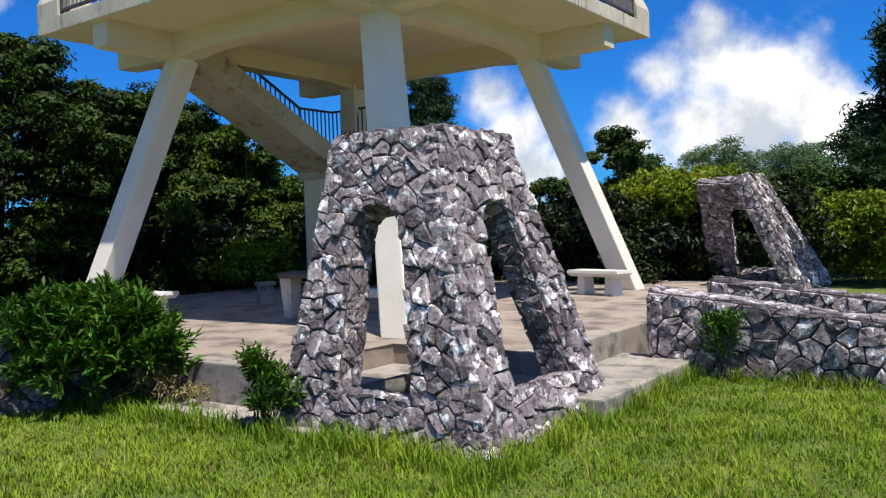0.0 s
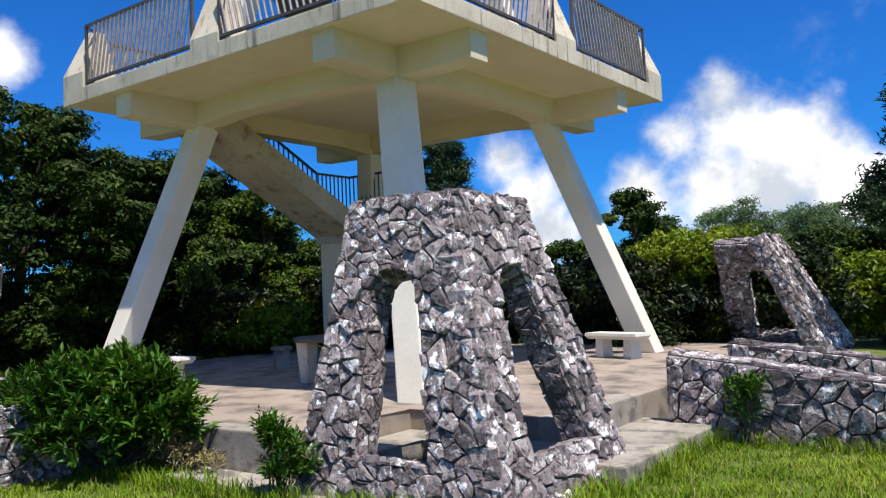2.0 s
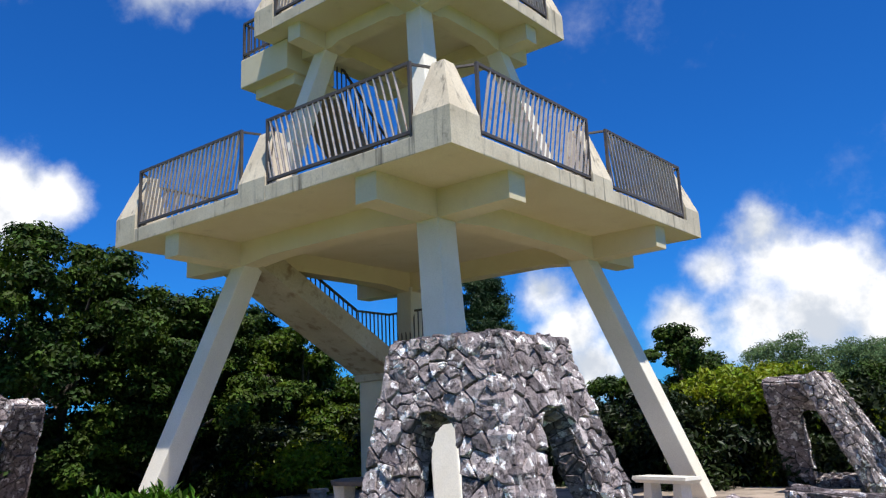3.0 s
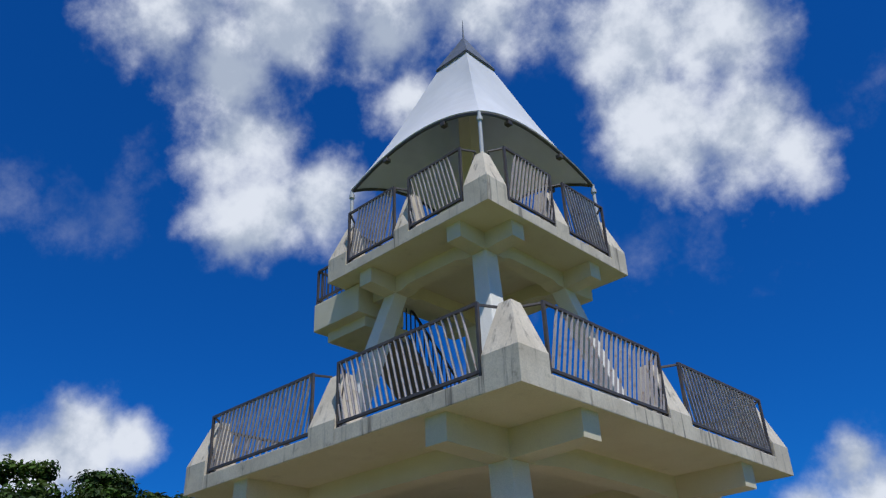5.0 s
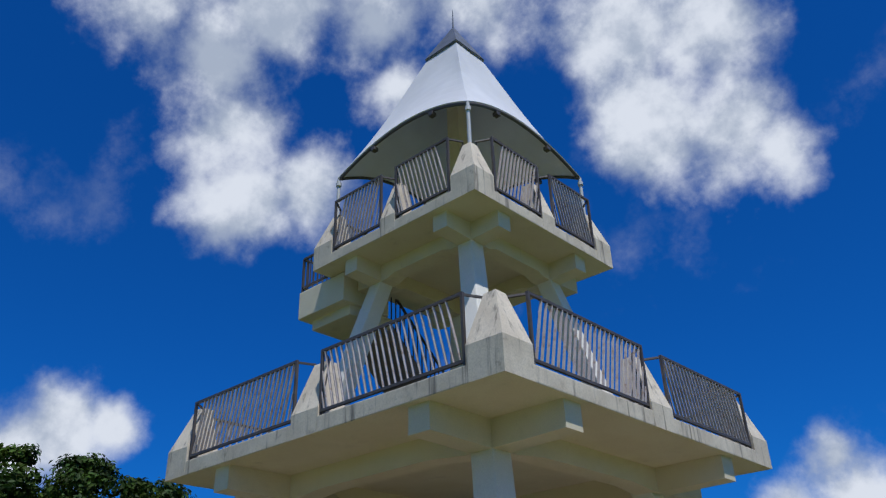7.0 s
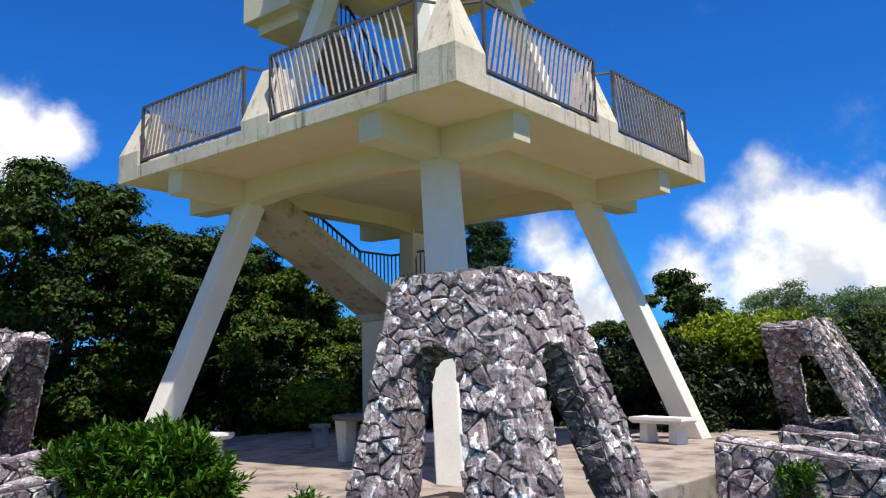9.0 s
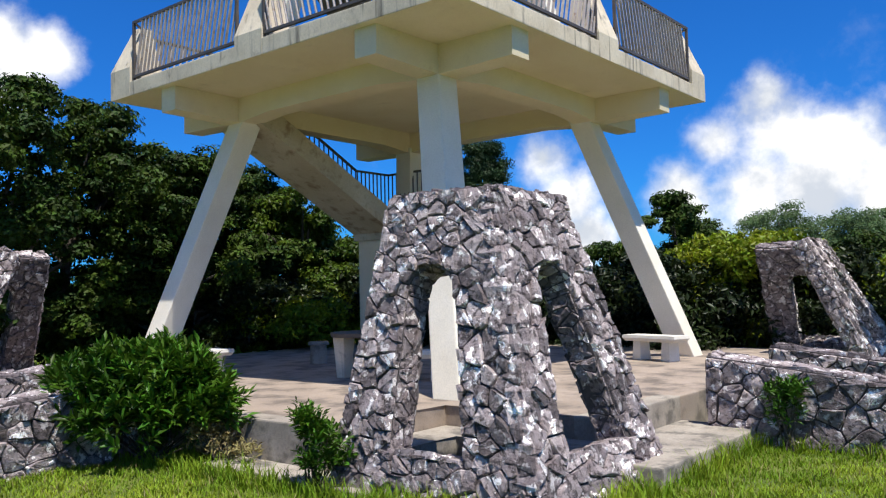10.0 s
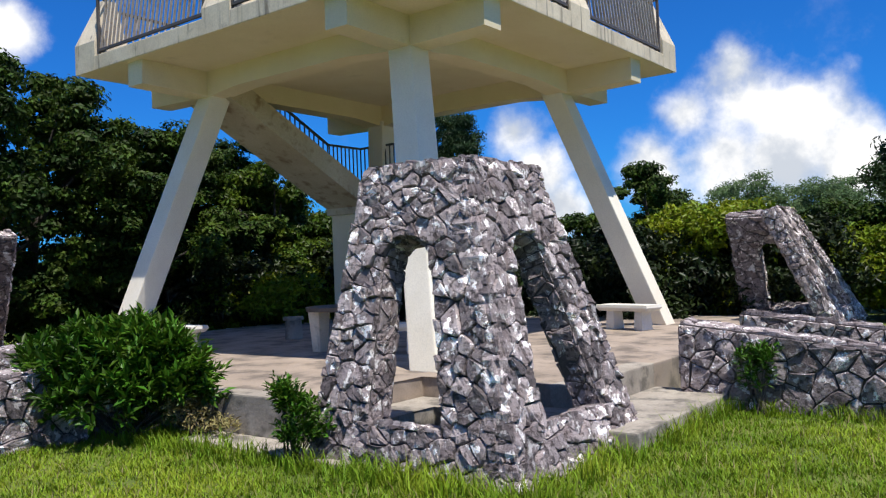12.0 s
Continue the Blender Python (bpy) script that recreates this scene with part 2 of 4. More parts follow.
def box(x0, y0, z0, x1, y1, z1, bevel=0.0, bm=None):
    return frustum([(x0, y0, z0), (x1, y0, z0), (x1, y1, z0), (x0, y1, z0)], [(x0, y0, z1), (x1, y0, z1), (x1, y1, z1), (x0, y1, z1)], bevel, bm)


def tube(a, b, r, sides=8, r2=None, bm=None):
    a, b = Vector(a), Vector(b)
    d = (b - a).normalized()
    u = d.orthogonal().normalized()
    v = d.cross(u)
    ring = lambda c, q: [c + (u * math.cos(t) + v * math.sin(t)) * q for t in (2 * math.pi * i / sides for i in range(sides))]
    return frustum(ring(a, r), ring(b, r if r2 is None else r2), 0, bm)


def bar(a, b, half, bm=None):
    """A square bar from a to b."""
    return tube(a, b, half * 1.414, 4, None, bm)


def spun(ring, k):
    """Turns points by k quarter turns about the tower's axis."""
    c, s = ((1, 0), (0, 1), (-1, 0), (0, -1))[k % 4]
    return [(c * p[0] - s * p[1], s * p[0] + c * p[1], p[2]) for p in ring]


GROUND = -0.46

# ---- ground, plaza and steps ----
def make_ground():
    bm = bmesh.new()
    ring = [0.0, 3, 6, 9, 12, 16, 22, 30, 45, 80, 200, 1200]
    seg = 48
    rows = []
    for r in ring:
        row = []
        for i in range(seg if r else 1):
            a = 2 * math.pi * i / seg
            x, y = 4 + r * math.cos(a), -4 + r * math.sin(a)
            dip = 0.05 * noise.noise((x * 0.35, y * 0.35, 0)) if 9 < r < 60 else 0.0
            row.append(bm.verts.new((x, y, GROUND + dip)))
        rows.append(row)
    for i in range(seg):
        bm.faces.new([rows[0][0], rows[1][i], rows[1][(i + 1) % seg]])
        for a, b in zip(rows[1:], rows[2:]):
            bm.faces.new([a[i], b[i], b[(i + 1) % seg], a[(i + 1) % seg]])
    ob = part("ground", bm, SOIL, None, smooth=True)
    tagged(ob, "grass-covered level ground round the plaza", "ground", kind="structure")


make_ground()

# the plaza's corner under the arch is cut out, with a step in the notch
EDGE = 5.70
L_SHAPE = [(-5.86, -5.86), (3.7, -5.86), (3.7, -4.0), (EDGE, -4.0), (EDGE, 5.86), (-5.86, 5.86)]
bm = frustum([(x, y, -0.75) for x, y in L_SHAPE], [(x, y, 0.0) for x, y in L_SHAPE], 0.02)
plaza = part("pavement_plaza", bm, PLAZA, None)
tagged(plaza, "stained square concrete plaza under the tower", "pavement", kind="structure")
bm = box(EDGE - 0.3, -4.004, -0.8, EDGE + 0.004, -2.0, 0.004, 0.02)
tagged(part("kerb_east", bm, STEP, None), "weathered dark concrete edge of the plaza", "kerb", kind="structure")
bm = box(-5.86, -5.864, -0.8, 3.704, -5.56, 0.004, 0.02)
tagged(part("kerb_south", bm, STEP, None), "weathered dark concrete edge of the plaza", "kerb", kind="structure")
NOTCH = [(3.706, -5.84), (4.25, -5.84), (4.25, -4.5), (EDGE, -4.5), (EDGE, -4.006), (3.706, -4.006)]
bm = frustum([(x, y, -0.8) for x, y in NOTCH], [(x, y, -0.23) for x, y in NOTCH], 0.015)
tagged(part("step_corner", bm, STEP, None), "worn concrete corner step inside the arch", "step", kind="structure")
bm = box(EDGE + 0.006, -4.6, -0.8, 6.64, -2.0, -0.28, 0.02)
tagged(part("step_east", bm, STEP, None), "worn concrete step below the plaza edge", "step", kind="structure")
bm = box(2.3, -6.35, -0.8, 4.7, -5.868, -0.41, 0.015)
tagged(part("step_south", bm, STEP, None), "low worn concrete slab below the plaza edge", "step", kind="structure")

# ---- the tower ----
tower = thing("lookout_tower", (0, 0, 0), "cream-painted two-storey concrete lookout tower with splayed legs", "lookout tower")


def legs(spots, z0, z1, h0, h1):
    """spots: the signs of the corner, and how far out the leg stands at its top and foot."""
    for sx, sy, top, bottom in spots:
        bm = frustum(square(sx * bottom, sy * bottom, h0, z0), square(sx * top, sy * top, h1, z1), 0.025)
        part("leg", bm, LEG, tower, "splayed tapering concrete leg")


def beams(at, reach, half, z_low, z_top, sag):
    """Ring beams that run past the legs, with ends cut back below."""
    for k in range(4):
        for lift in (0.0,):
            prof = [(-reach, z_top), (-reach, z_low + 0.03), (-at - 0.1, z_low), (-at + 0.35, z_low), (-at * 0.55, z_low + sag), (at * 0.55, z_low + sag), (at - 0.35, z_low), (at + 0.1, z_low), (reach, z_low + 0.03), (reach, z_top)]
            d = 0.002 * (k % 2)
            a = spun([(x, -at - half + d, z + d) for x, z in prof], k)
            b = spun([(x, -at + half - d, z + d) for x, z in prof], k)
            part("beam", frustum(a, b), CONCRETE, tower)


def platform(half, z0, z1, shoulder, pier_top, pier_w, mid, name="platform_slab"):
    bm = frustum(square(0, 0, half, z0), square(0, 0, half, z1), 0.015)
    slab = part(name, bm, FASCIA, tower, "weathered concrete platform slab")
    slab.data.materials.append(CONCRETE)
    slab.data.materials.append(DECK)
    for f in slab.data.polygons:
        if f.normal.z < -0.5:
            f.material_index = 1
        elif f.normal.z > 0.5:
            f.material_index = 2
    p, q = half - pier_w, half + 0.003
    for k in range(4):
        # corner pier: square foot, then tapering to a small top set inward
        foot = spun([(p, -q, z0 + 0.004), (q, -q, z0 + 0.004), (q, -p, z0 + 0.004), (p, -p, z0 + 0.004)], k)
        neck = spun([(p, -q, shoulder), (q, -q, shoulder), (q, -p, shoulder), (p, -p, shoulder)], k)
        c, t = half - pier_w * 0.63, pier_w * 0.17
        head = spun(square(c, -c, t, pier_top), k)
        bm = frustum(foot, neck)
        frustum(neck, head, 0, bm)
        bmesh.ops.remove_doubles(bm, verts=bm.verts, dist=0.0005)
        part("corner_pier", bm, FASCIA, tower, "tapered concrete corner pier with rain streaks")
        # mid pier
        foot = spun([(-mid, -q, z0 + 0.004), (mid, -q, z0 + 0.004), (mid, -half + pier_w * 0.9, z0 + 0.004), (-mid, -half + pier_w * 0.9, z0 + 0.004)], k)
        neck = [(x, y, z1 + (shoulder - z1) * 0.55) for x, y, z in foot]
        head = spun([(-mid * 0.5, -half + pier_w * 0.45, pier_top - 0.06), (mid * 0.5, -half + pier_w * 0.45, pier_top - 0.06), (mid * 0.5, -half + pier_w * 0.85, pier_top - 0.06), (-mid * 0.5, -half + pier_w * 0.85, pier_top - 0.06)], k)
        bm = frustum(foot, neck)
        frustum(neck, head, 0, bm)
        bmesh.ops.remove_doubles(bm, verts=bm.verts, dist=0.0005)
        part("middle_pier", bm, FASCIA, tower, "tapered concrete pier between railing panels")


def railing(at, s0, s1, z0, z1, count, lean):
    """Two slanted-bar panels on each side, each with posts and returns to the piers."""
    dx = lean * (z1 - z0)
    for k in range(4):
        for side in (1, -1):
            a, b = (s1, s0) if side > 0 else (-s0, -s1)
            # one welded frame, then its feet and the stays that reach back to the piers
            frame_bm = bmesh.new()
            rings = []
            for y in (-at - 0.022, -at + 0.022):
                for g in (0.022, -0.022):
                    corners = [(a - g, y, z0 + 0.03 - g), (b + g, y, z0 + 0.03 - g), (b + g, y, z1 + g), (a - g, y, z1 + g)]
                    rings.append([frame_bm.verts.new(v) for v in spun(corners, k)])
            for p, q in ((0, 1), (1, 3), (3, 2), (2, 0)):
                for i in range(4):
                    j = (i + 1) % 4
                    frame_bm.faces.new([rings[p][i], rings[p][j], rings[q][j], rings[q][i]])
            panel = part("railing", frame_bm, METAL, tower, "bronze metal railing panel with slanted bars")
            for e in (a, b):
                part("foot", bar(*spun([(e, -at, z0 - 0.06), (e, -at, z0 + 0.01)], k), 0.02), METAL, panel)
                out = 0.16 if e == b else -0.16
                part("stay", bar(*spun([(e, -at + 0.02, z1 - 0.01), (e + out, -at + 0.26, z1 - 0.03)], k), 0.016), METAL, panel)
                part("stay", bar(*spun([(e, -at + 0.02, z0 + 0.03), (e + out * 0.3, -at + 0.26, z0 + 0.03)], k), 0.014), METAL, panel)
                part("stay", bar(*spun([(e, -at + 0.02, z0 + 0.08), (e + out * 0.94, -at + 0.26, z1 - 0.05)], k), 0.010), METAL, panel)
            lo_ring = [(x, y, z0 + 0.03) for x, y in ((-0.007, -0.021), (0.007, -0.021), (0.007, 0.021), (-0.007, 0.021))]
            bm = frustum(spun(lo_ring, k), spun([(x - side * dx, y, z1) for x, y, z in lo_ring], k))
            me = bpy.data.meshes.new("baluster")
            bmesh.ops.recalc_face_normals(bm, faces=bm.faces)
            bm.to_mesh(me)
            bm.free()
            me.materials.append(BARS)
            lo, hi = (a + dx, b) if side > 0 else (a, b - dx)
            for i in range(count):
                x = lo + (hi - lo) * (i + 0.5) / count
                o = new("baluster", me)
                o.parent = panel
                o.location = spun([(x, -at, 0)], k)[0]
            # the wedge beside the post that the slant leaves open
            e, f = (a, a + dx) if side > 0 else (b, b - dx)
            for q in (0.36, 0.70):
                bm = bar(*spun([(e + (f - e) * q, -at, z0 + 0.03), (e, -at, z0 + 0.03 + (z1 - z0 - 0.03) * q)], k), 0.011)
                part("baluster", bm, BARS, panel)


LEVEL1, LEVEL2 = 5.08, 9.22
legs(((1, -1, 2.27, 3.46), (-1, -1, 2.22, 3.46), (1, 1, 2.18, 3.52), (-1, 1, 2.24, 3.48)), -0.02, 4.5, 0.22, 0.21)
beams(2.30, 3.77, 0.20, 4.40, 4.835, 0.07)
platform(3.9, 4.83, LEVEL1, 5.34, 6.13, 0.62, 0.32)
railing(3.85, 3.22, 0.32, 5.13, 6.12, 22, 0.24)
legs(((1, -1, 1.2, 2.05), (-1, -1, 1.2, 2.05), (1, 1, 1.2, 2.05), (-1, 1, 1.2, 2.05)), LEVEL1 - 0.01, 8.66, 0.19, 0.17)
beams(1.2, 2.02, 0.17, 8.64, 9.005, 0.07)
platform(2.18, 9.0, LEVEL2, 9.52, 10.26, 0.55, 0.2, "upper_platform_slab")
railing(2.15, 1.57, 0.21, 9.28, 10.40, 11, 0.24)


def roof():
    """A tensile canopy: four membrane fields with arched eaves, rising to a metal cap and spire."""
    c, z_c, rise, top, z_t = 1.88, 11.26, 0.55, 0.44, 14.62
    n, m = 14, 10
    for k in range(4):
        bm = bmesh.new()
        grid = []
        for i in range(n + 1):
            u = -1 + 2 * i / n
            low = Vector((u * c, -c + 0.10 * (1 - u * u), z_c + rise * (1 - u * u)))
            hi = Vector((u * top, -top, z_t))
            row = []
            for j in range(m + 1):
                v = j / m
                p = low.lerp(hi, v)
                p.y += 0.10 * math.sin(math.pi * v) * (1 - u * u)
                p.x, p.y = p.x * (1 - 0.06 * math.sin(math.pi * v)), p.y * (1 - 0.06 * math.sin(math.pi * v))
                row.append(bm.verts.new(spun([tuple(p)], k)[0]))
            grid.append(row)
        for i in range(n):
            for j in range(m):
                bm.faces.new([grid[i][j], grid[i + 1][j], grid[i + 1][j + 1], grid[i][j + 1]])
        bmesh.ops.recalc_face_normals(bm, faces=bm.faces)
        bmesh.ops.solidify(bm, geom=list(bm.faces), thickness=0.02)
        field = part("canopy_field", bm, MEMBRANE, tower, "white stretched membrane canopy field", smooth=False)
        # edge tube under the eave
        bm = bmesh.new()
        pts = [spun([(u * c, -c + 0.10 * (1 - u * u) + 0.03, z_c + rise * (1 - u * u) - 0.05)], k)[0] for u in (-1 + 2 * i / 12 for i in range(13))]
        for a, b in zip(pts, pts[1:]):
            tube(a, b, 0.035, 6, None, bm)
        part("eave_tube", bm, METAL, field, "dark curved eave tube")
        # clamp plates along the eave
        for u in (-0.45, 0.45):
            p = spun([(u * c, -c + 0.12, z_c + rise * (1 - u * u) - 0.12)], k)[0]
            part("eave_clamp", box(p[0] - 0.06, p[1] - 0.06, p[2] - 0.07, p[0] + 0.06, p[1] + 0.06, p[2] + 0.02, 0.015), METAL, field)
        foot = spun([(1.86, -1.86, 9.9)], k)[0]
        head = spun([(1.86, -1.86, z_c - 0.02)], k)[0]
        mast = part("mast", tube(foot, head, 0.042, 12, 0.036), STEEL, tower, "pale steel corner mast")
        part("mast_collar", tube((head[0], head[1], z_c - 0.22), (head[0], head[1], z_c - 0.14), 0.06, 12), STEEL, mast)
    part("inner_column", frustum(square(0, 0, 0.17, LEVEL2 - 0.01), square(0, 0, 0.17, 14.0), 0.02), CONCRETE, tower, "beige column carrying the canopy")
    bm = frustum(square(0, 0, 0.50, 14.56), square(0, 0, 0.46, 14.64))
    frustum(square(0, 0, 0.50, 14.60), square(0, 0, 0.03, 15.58), 0, bm)
    cap = part("roof_cap", bm, CAP, tower, "grey metal pyramid cap")
    part("spire", tube((0, 0, 15.5), (0, 0, 16.2), 0.028, 8, 0.006), CAP, cap, "thin metal spire")


roof()


def stair_flight(x0, x1, y0, z0, y1, z1, depth, rail_x, mat):
    """A sloping flight seen from below: solid side, soffit, treads and a black railing."""
    prof = [(y0, z0), (y1, z1), (y1, z1 + depth), (y0, z0 + depth)]
    bm = frustum([(x0, y, z) for y, z in prof], [(x1, y, z) for y, z in prof])
    flight = part("stair_flight", bm, mat, tower, "sloping concrete stair flight")
    n = 16
    for i in range(n):
        q = (i + 0.5) / n
        y, z = y0 + (y1 - y0) * q, z0 + (z1 - z0) * q + depth
        part("tread", box(x0 + 0.1, y - 0.13, z - 0.12, x1 - 0.1, y + 0.13, z + 0.02), mat, flight)
    bm = bmesh.new()
    up = 0.95
    for lift in (0.12, up):
        bar((rail_x, y0, z0 + depth + lift), (rail_x, y1, z1 + depth + lift), 0.022, bm)
    rail = part("stair_railing", bm, METAL, flight, "dark metal stair railing")
    for i in range(27):
        q = i / 26
        y, z = y0 + (y1 - y0) * q, z0 + (z1 - z0) * q + depth
        part("baluster", bar((rail_x, y, z + 0.0), (rail_x, y, z + up), 0.011), METAL, flight)


# lower flight from the plaza's rear landing up to the first platform
stair_flight(-3.05, -1.9, -2.2, 4.42, 1.25, 2.60, 0.46, -2.95, STAIR)
part("stair_landing", box(-3.05, 1.25, 2.45, -1.9, 2.35, 3.05, 0.02), STAIR, tower, "concrete stair landing")
part("landing_wall", frustum(square(-2.48, 1.75, 0.5, -0.02, 0.42), square(-2.48, 1.75, 0.5, 2.46, 0.42), 0.02), CONCRETE, tower, "concrete wall carrying the landing")
bm = bmesh.new()
for z in (3.17, 4.0):
    bar((-2.95, 1.25, z), (-2.95, 2.3, z), 0.022, bm)
    bar((-2.95, 2.3, z), (-1.95, 2.3, z), 0.022, bm)
landing_rail = part("landing_railing", bm, METAL, tower, "dark metal landing railing")
for i in range(9):
    part("baluster", bar((-2.95, 1.3 + 0.125 * i, 3.05), (-2.95, 1.3 + 0.125 * i, 4.0), 0.011), METAL, landing_rail)
    part("baluster", bar((-2.95 + 0.125 * i, 2.3, 3.05), (-2.95 + 0.125 * i, 2.3, 4.0), 0.011), METAL, landing_rail)
# upper flight and its outer landing beside the second platform
stair_flight(-2.9, -1.9, 2.9, 5.0, -0.55, 8.15, 0.42, -2.0, STAIR_BROWN)
landing = part("upper_landing", box(-3.17, -1.75, 8.36, -1.72, -0.5, 8.98, 0.02), CONCRETE, tower, "projecting concrete stair landing")
part("landing_soffit", box(-3.0, -1.5, 8.14, -1.8, -0.3, 8.37, 0.02), CONCRETE, landing)
bm = bmesh.new()
for a, b in (((-3.13, -1.7, 9.8), (-2.3, -1.7, 9.8)), ((-3.13, -1.7, 9.1), (-2.3, -1.7, 9.1)), ((-3.13, -1.7, 8.9), (-3.13, -1.7, 9.8)), ((-3.13, -1.7, 9.8), (-3.13, -0.6, 9.8)), ((-3.13, -1.7, 9.1), (-3.13, -0.6, 9.1))):
    bar(a, b, 0.022, bm)
for i in range(1, 8):
    bar((-3.13 + 0.12 * i, -1.7, 9.1), (-3.13 + 0.12 * i, -1.7, 9.8), 0.011, bm)
    bar((-3.13, -1.7 + 0.13 * i, 9.1), (-3.13, -1.7 + 0.13 * i, 9.8), 0.011, bm)
part("landing_railing", bm, METAL, landing, "dark metal landing railing")
part("ceiling_fitting", tube((0.35, -0.35, 4.70), (0.35, -0.35, 4.83), 0.05, 12), METAL, tower, "small dark round ceiling fitting")
part("ceiling_fitting", tube((0.25, -0.25, 8.88), (0.25, -0.25, 9.0), 0.05, 12), METAL, tower, "small dark round ceiling fitting")


# ---- benches and table ----
def bench(spot, turn, length, group=True):
    ob = thing("stone_bench", (0, 0, 0), "pale concrete bench with a thick slab seat on the plaza", "bench", "benches on the plaza")
    h = length / 2
    bm = frustum([(-h + 0.05, -0.17, 0.34), (h - 0.05, -0.17, 0.34), (h - 0.05, 0.17, 0.34), (-h + 0.05, 0.17, 0.34)], [(-h, -0.21, 0.40), (h, -0.21, 0.40), (h, 0.21, 0.40), (-h, 0.21, 0.40)])
    frustum([(-h, -0.21, 0.399), (h, -0.21, 0.399), (h, 0.21, 0.399), (-h, 0.21, 0.399)], [(-h + 0.01, -0.2, 0.45), (h - 0.01, -0.2, 0.45), (h - 0.01, 0.2, 0.45), (-h + 0.01, 0.2, 0.45)], 0, bm)
    part("seat", bm, WHITE_STONE, ob, "thick pale slab seat")
    for s in (-1, 1):
        x = s * h * 0.55
        part("leg", frustum(square(x, 0, 0.10, 0.0, 0.14), square(x, 0, 0.085, 0.345, 0.12), 0.015), WHITE_STONE, ob)
    ob.matrix_basis = pose(*spot, 0, 0, turn)
    return ob


bench((3.43, 2.3, 0.0), -17, 1.2)
bench((-2.1, -3.3, 0.0), 2, 1.2)
bench((1.75, -2.25, 0.0), 40, 1.1)


def low_fence():
    """A low white rail between short posts at the edge of the shrubs."""
    ob = thing("low_fence", (-6.05, 0.87, GROUND), "low white painted fence at the foot of the shrubs", "fence")
    a, b = Vector((-6.05, 0.87, GROUND)), Vector((-5.97, 2.2, GROUND))
    for q in (0.0, 0.33, 0.66, 1.0):
        p = a.lerp(b, q)
        part("post", frustum(square(p.x, p.y, 0.05, GROUND - 0.05), square(p.x, p.y, 0.045, GROUND + 0.45), 0.008), WHITE_STONE, ob)
    part("rail", bar(a + Vector((0, 0, 0.24)), b + Vector((0, 0, 0.24)), 0.035), WHITE_STONE, ob)


low_fence()


def table():
    ob = thing("stone_table", (0.70, -2.12, 0.0), "stone table with a dark top and pale flared foot", "table")
    c = Vector((0.70, -2.12, 0))
    part("tabletop", frustum([(c.x + 0.62 * math.cos(a), c.y + 0.62 * math.sin(a), 0.64) for a in (2 * math.pi * i / 20 for i in range(20))], [(c.x + 0.64 * math.cos(a), c.y + 0.64 * math.sin(a), 0.71) for a in (2 * math.pi * i / 20 for i in range(20))], 0.012), DARK_TOP, ob, "dark stone tabletop")
    for s in (-1, 1):
        x, y = c.x + s * 0.3, c.y + s * 0.3
        part("leg", frustum(square(x, y, 0.085, 0.0, 0.085), square(x, y, 0.125, 0.65, 0.125), 0.02), FASCIA, ob, "pale flared table leg")


table()


def stool(spot):
    ob = thing("stone_stool", spot, "low dark stone stool standing in the shade", "stool")
    x, y, z = spot
    ring = lambda r, h: [(x + r * math.cos(2 * math.pi * i / 16), y + r * math.sin(2 * math.pi * i / 16), z + h) for i in range(16)]
    part("base", frustum(ring(0.17, 0.0), ring(0.15, 0.36), 0.015), STEP, ob)
    part("seat", frustum(ring(0.2, 0.355), ring(0.19, 0.42), 0.015), STEP, ob, "round worn seat")


stool((-1.94, -0.83, 0.0))


# ---- rubble masonry ----
def clip(poly, nx, ny, d):
    """The part of a convex polygon where nx*x + ny*y <= d."""
    out = []
    for i, p in enumerate(poly):
        q = poly[(i + 1) % len(poly)]
        a, b = nx * p[0] + ny * p[1] - d, nx * q[0] + ny * q[1] - d
        if a <= 0:
            out.append(p)
        if (a < 0 < b) or (b < 0 < a):
            t = a / (a - b)
            out.append((p[0] + (q[0] - p[0]) * t, p[1] + (q[1] - p[1]) * t))
    return out


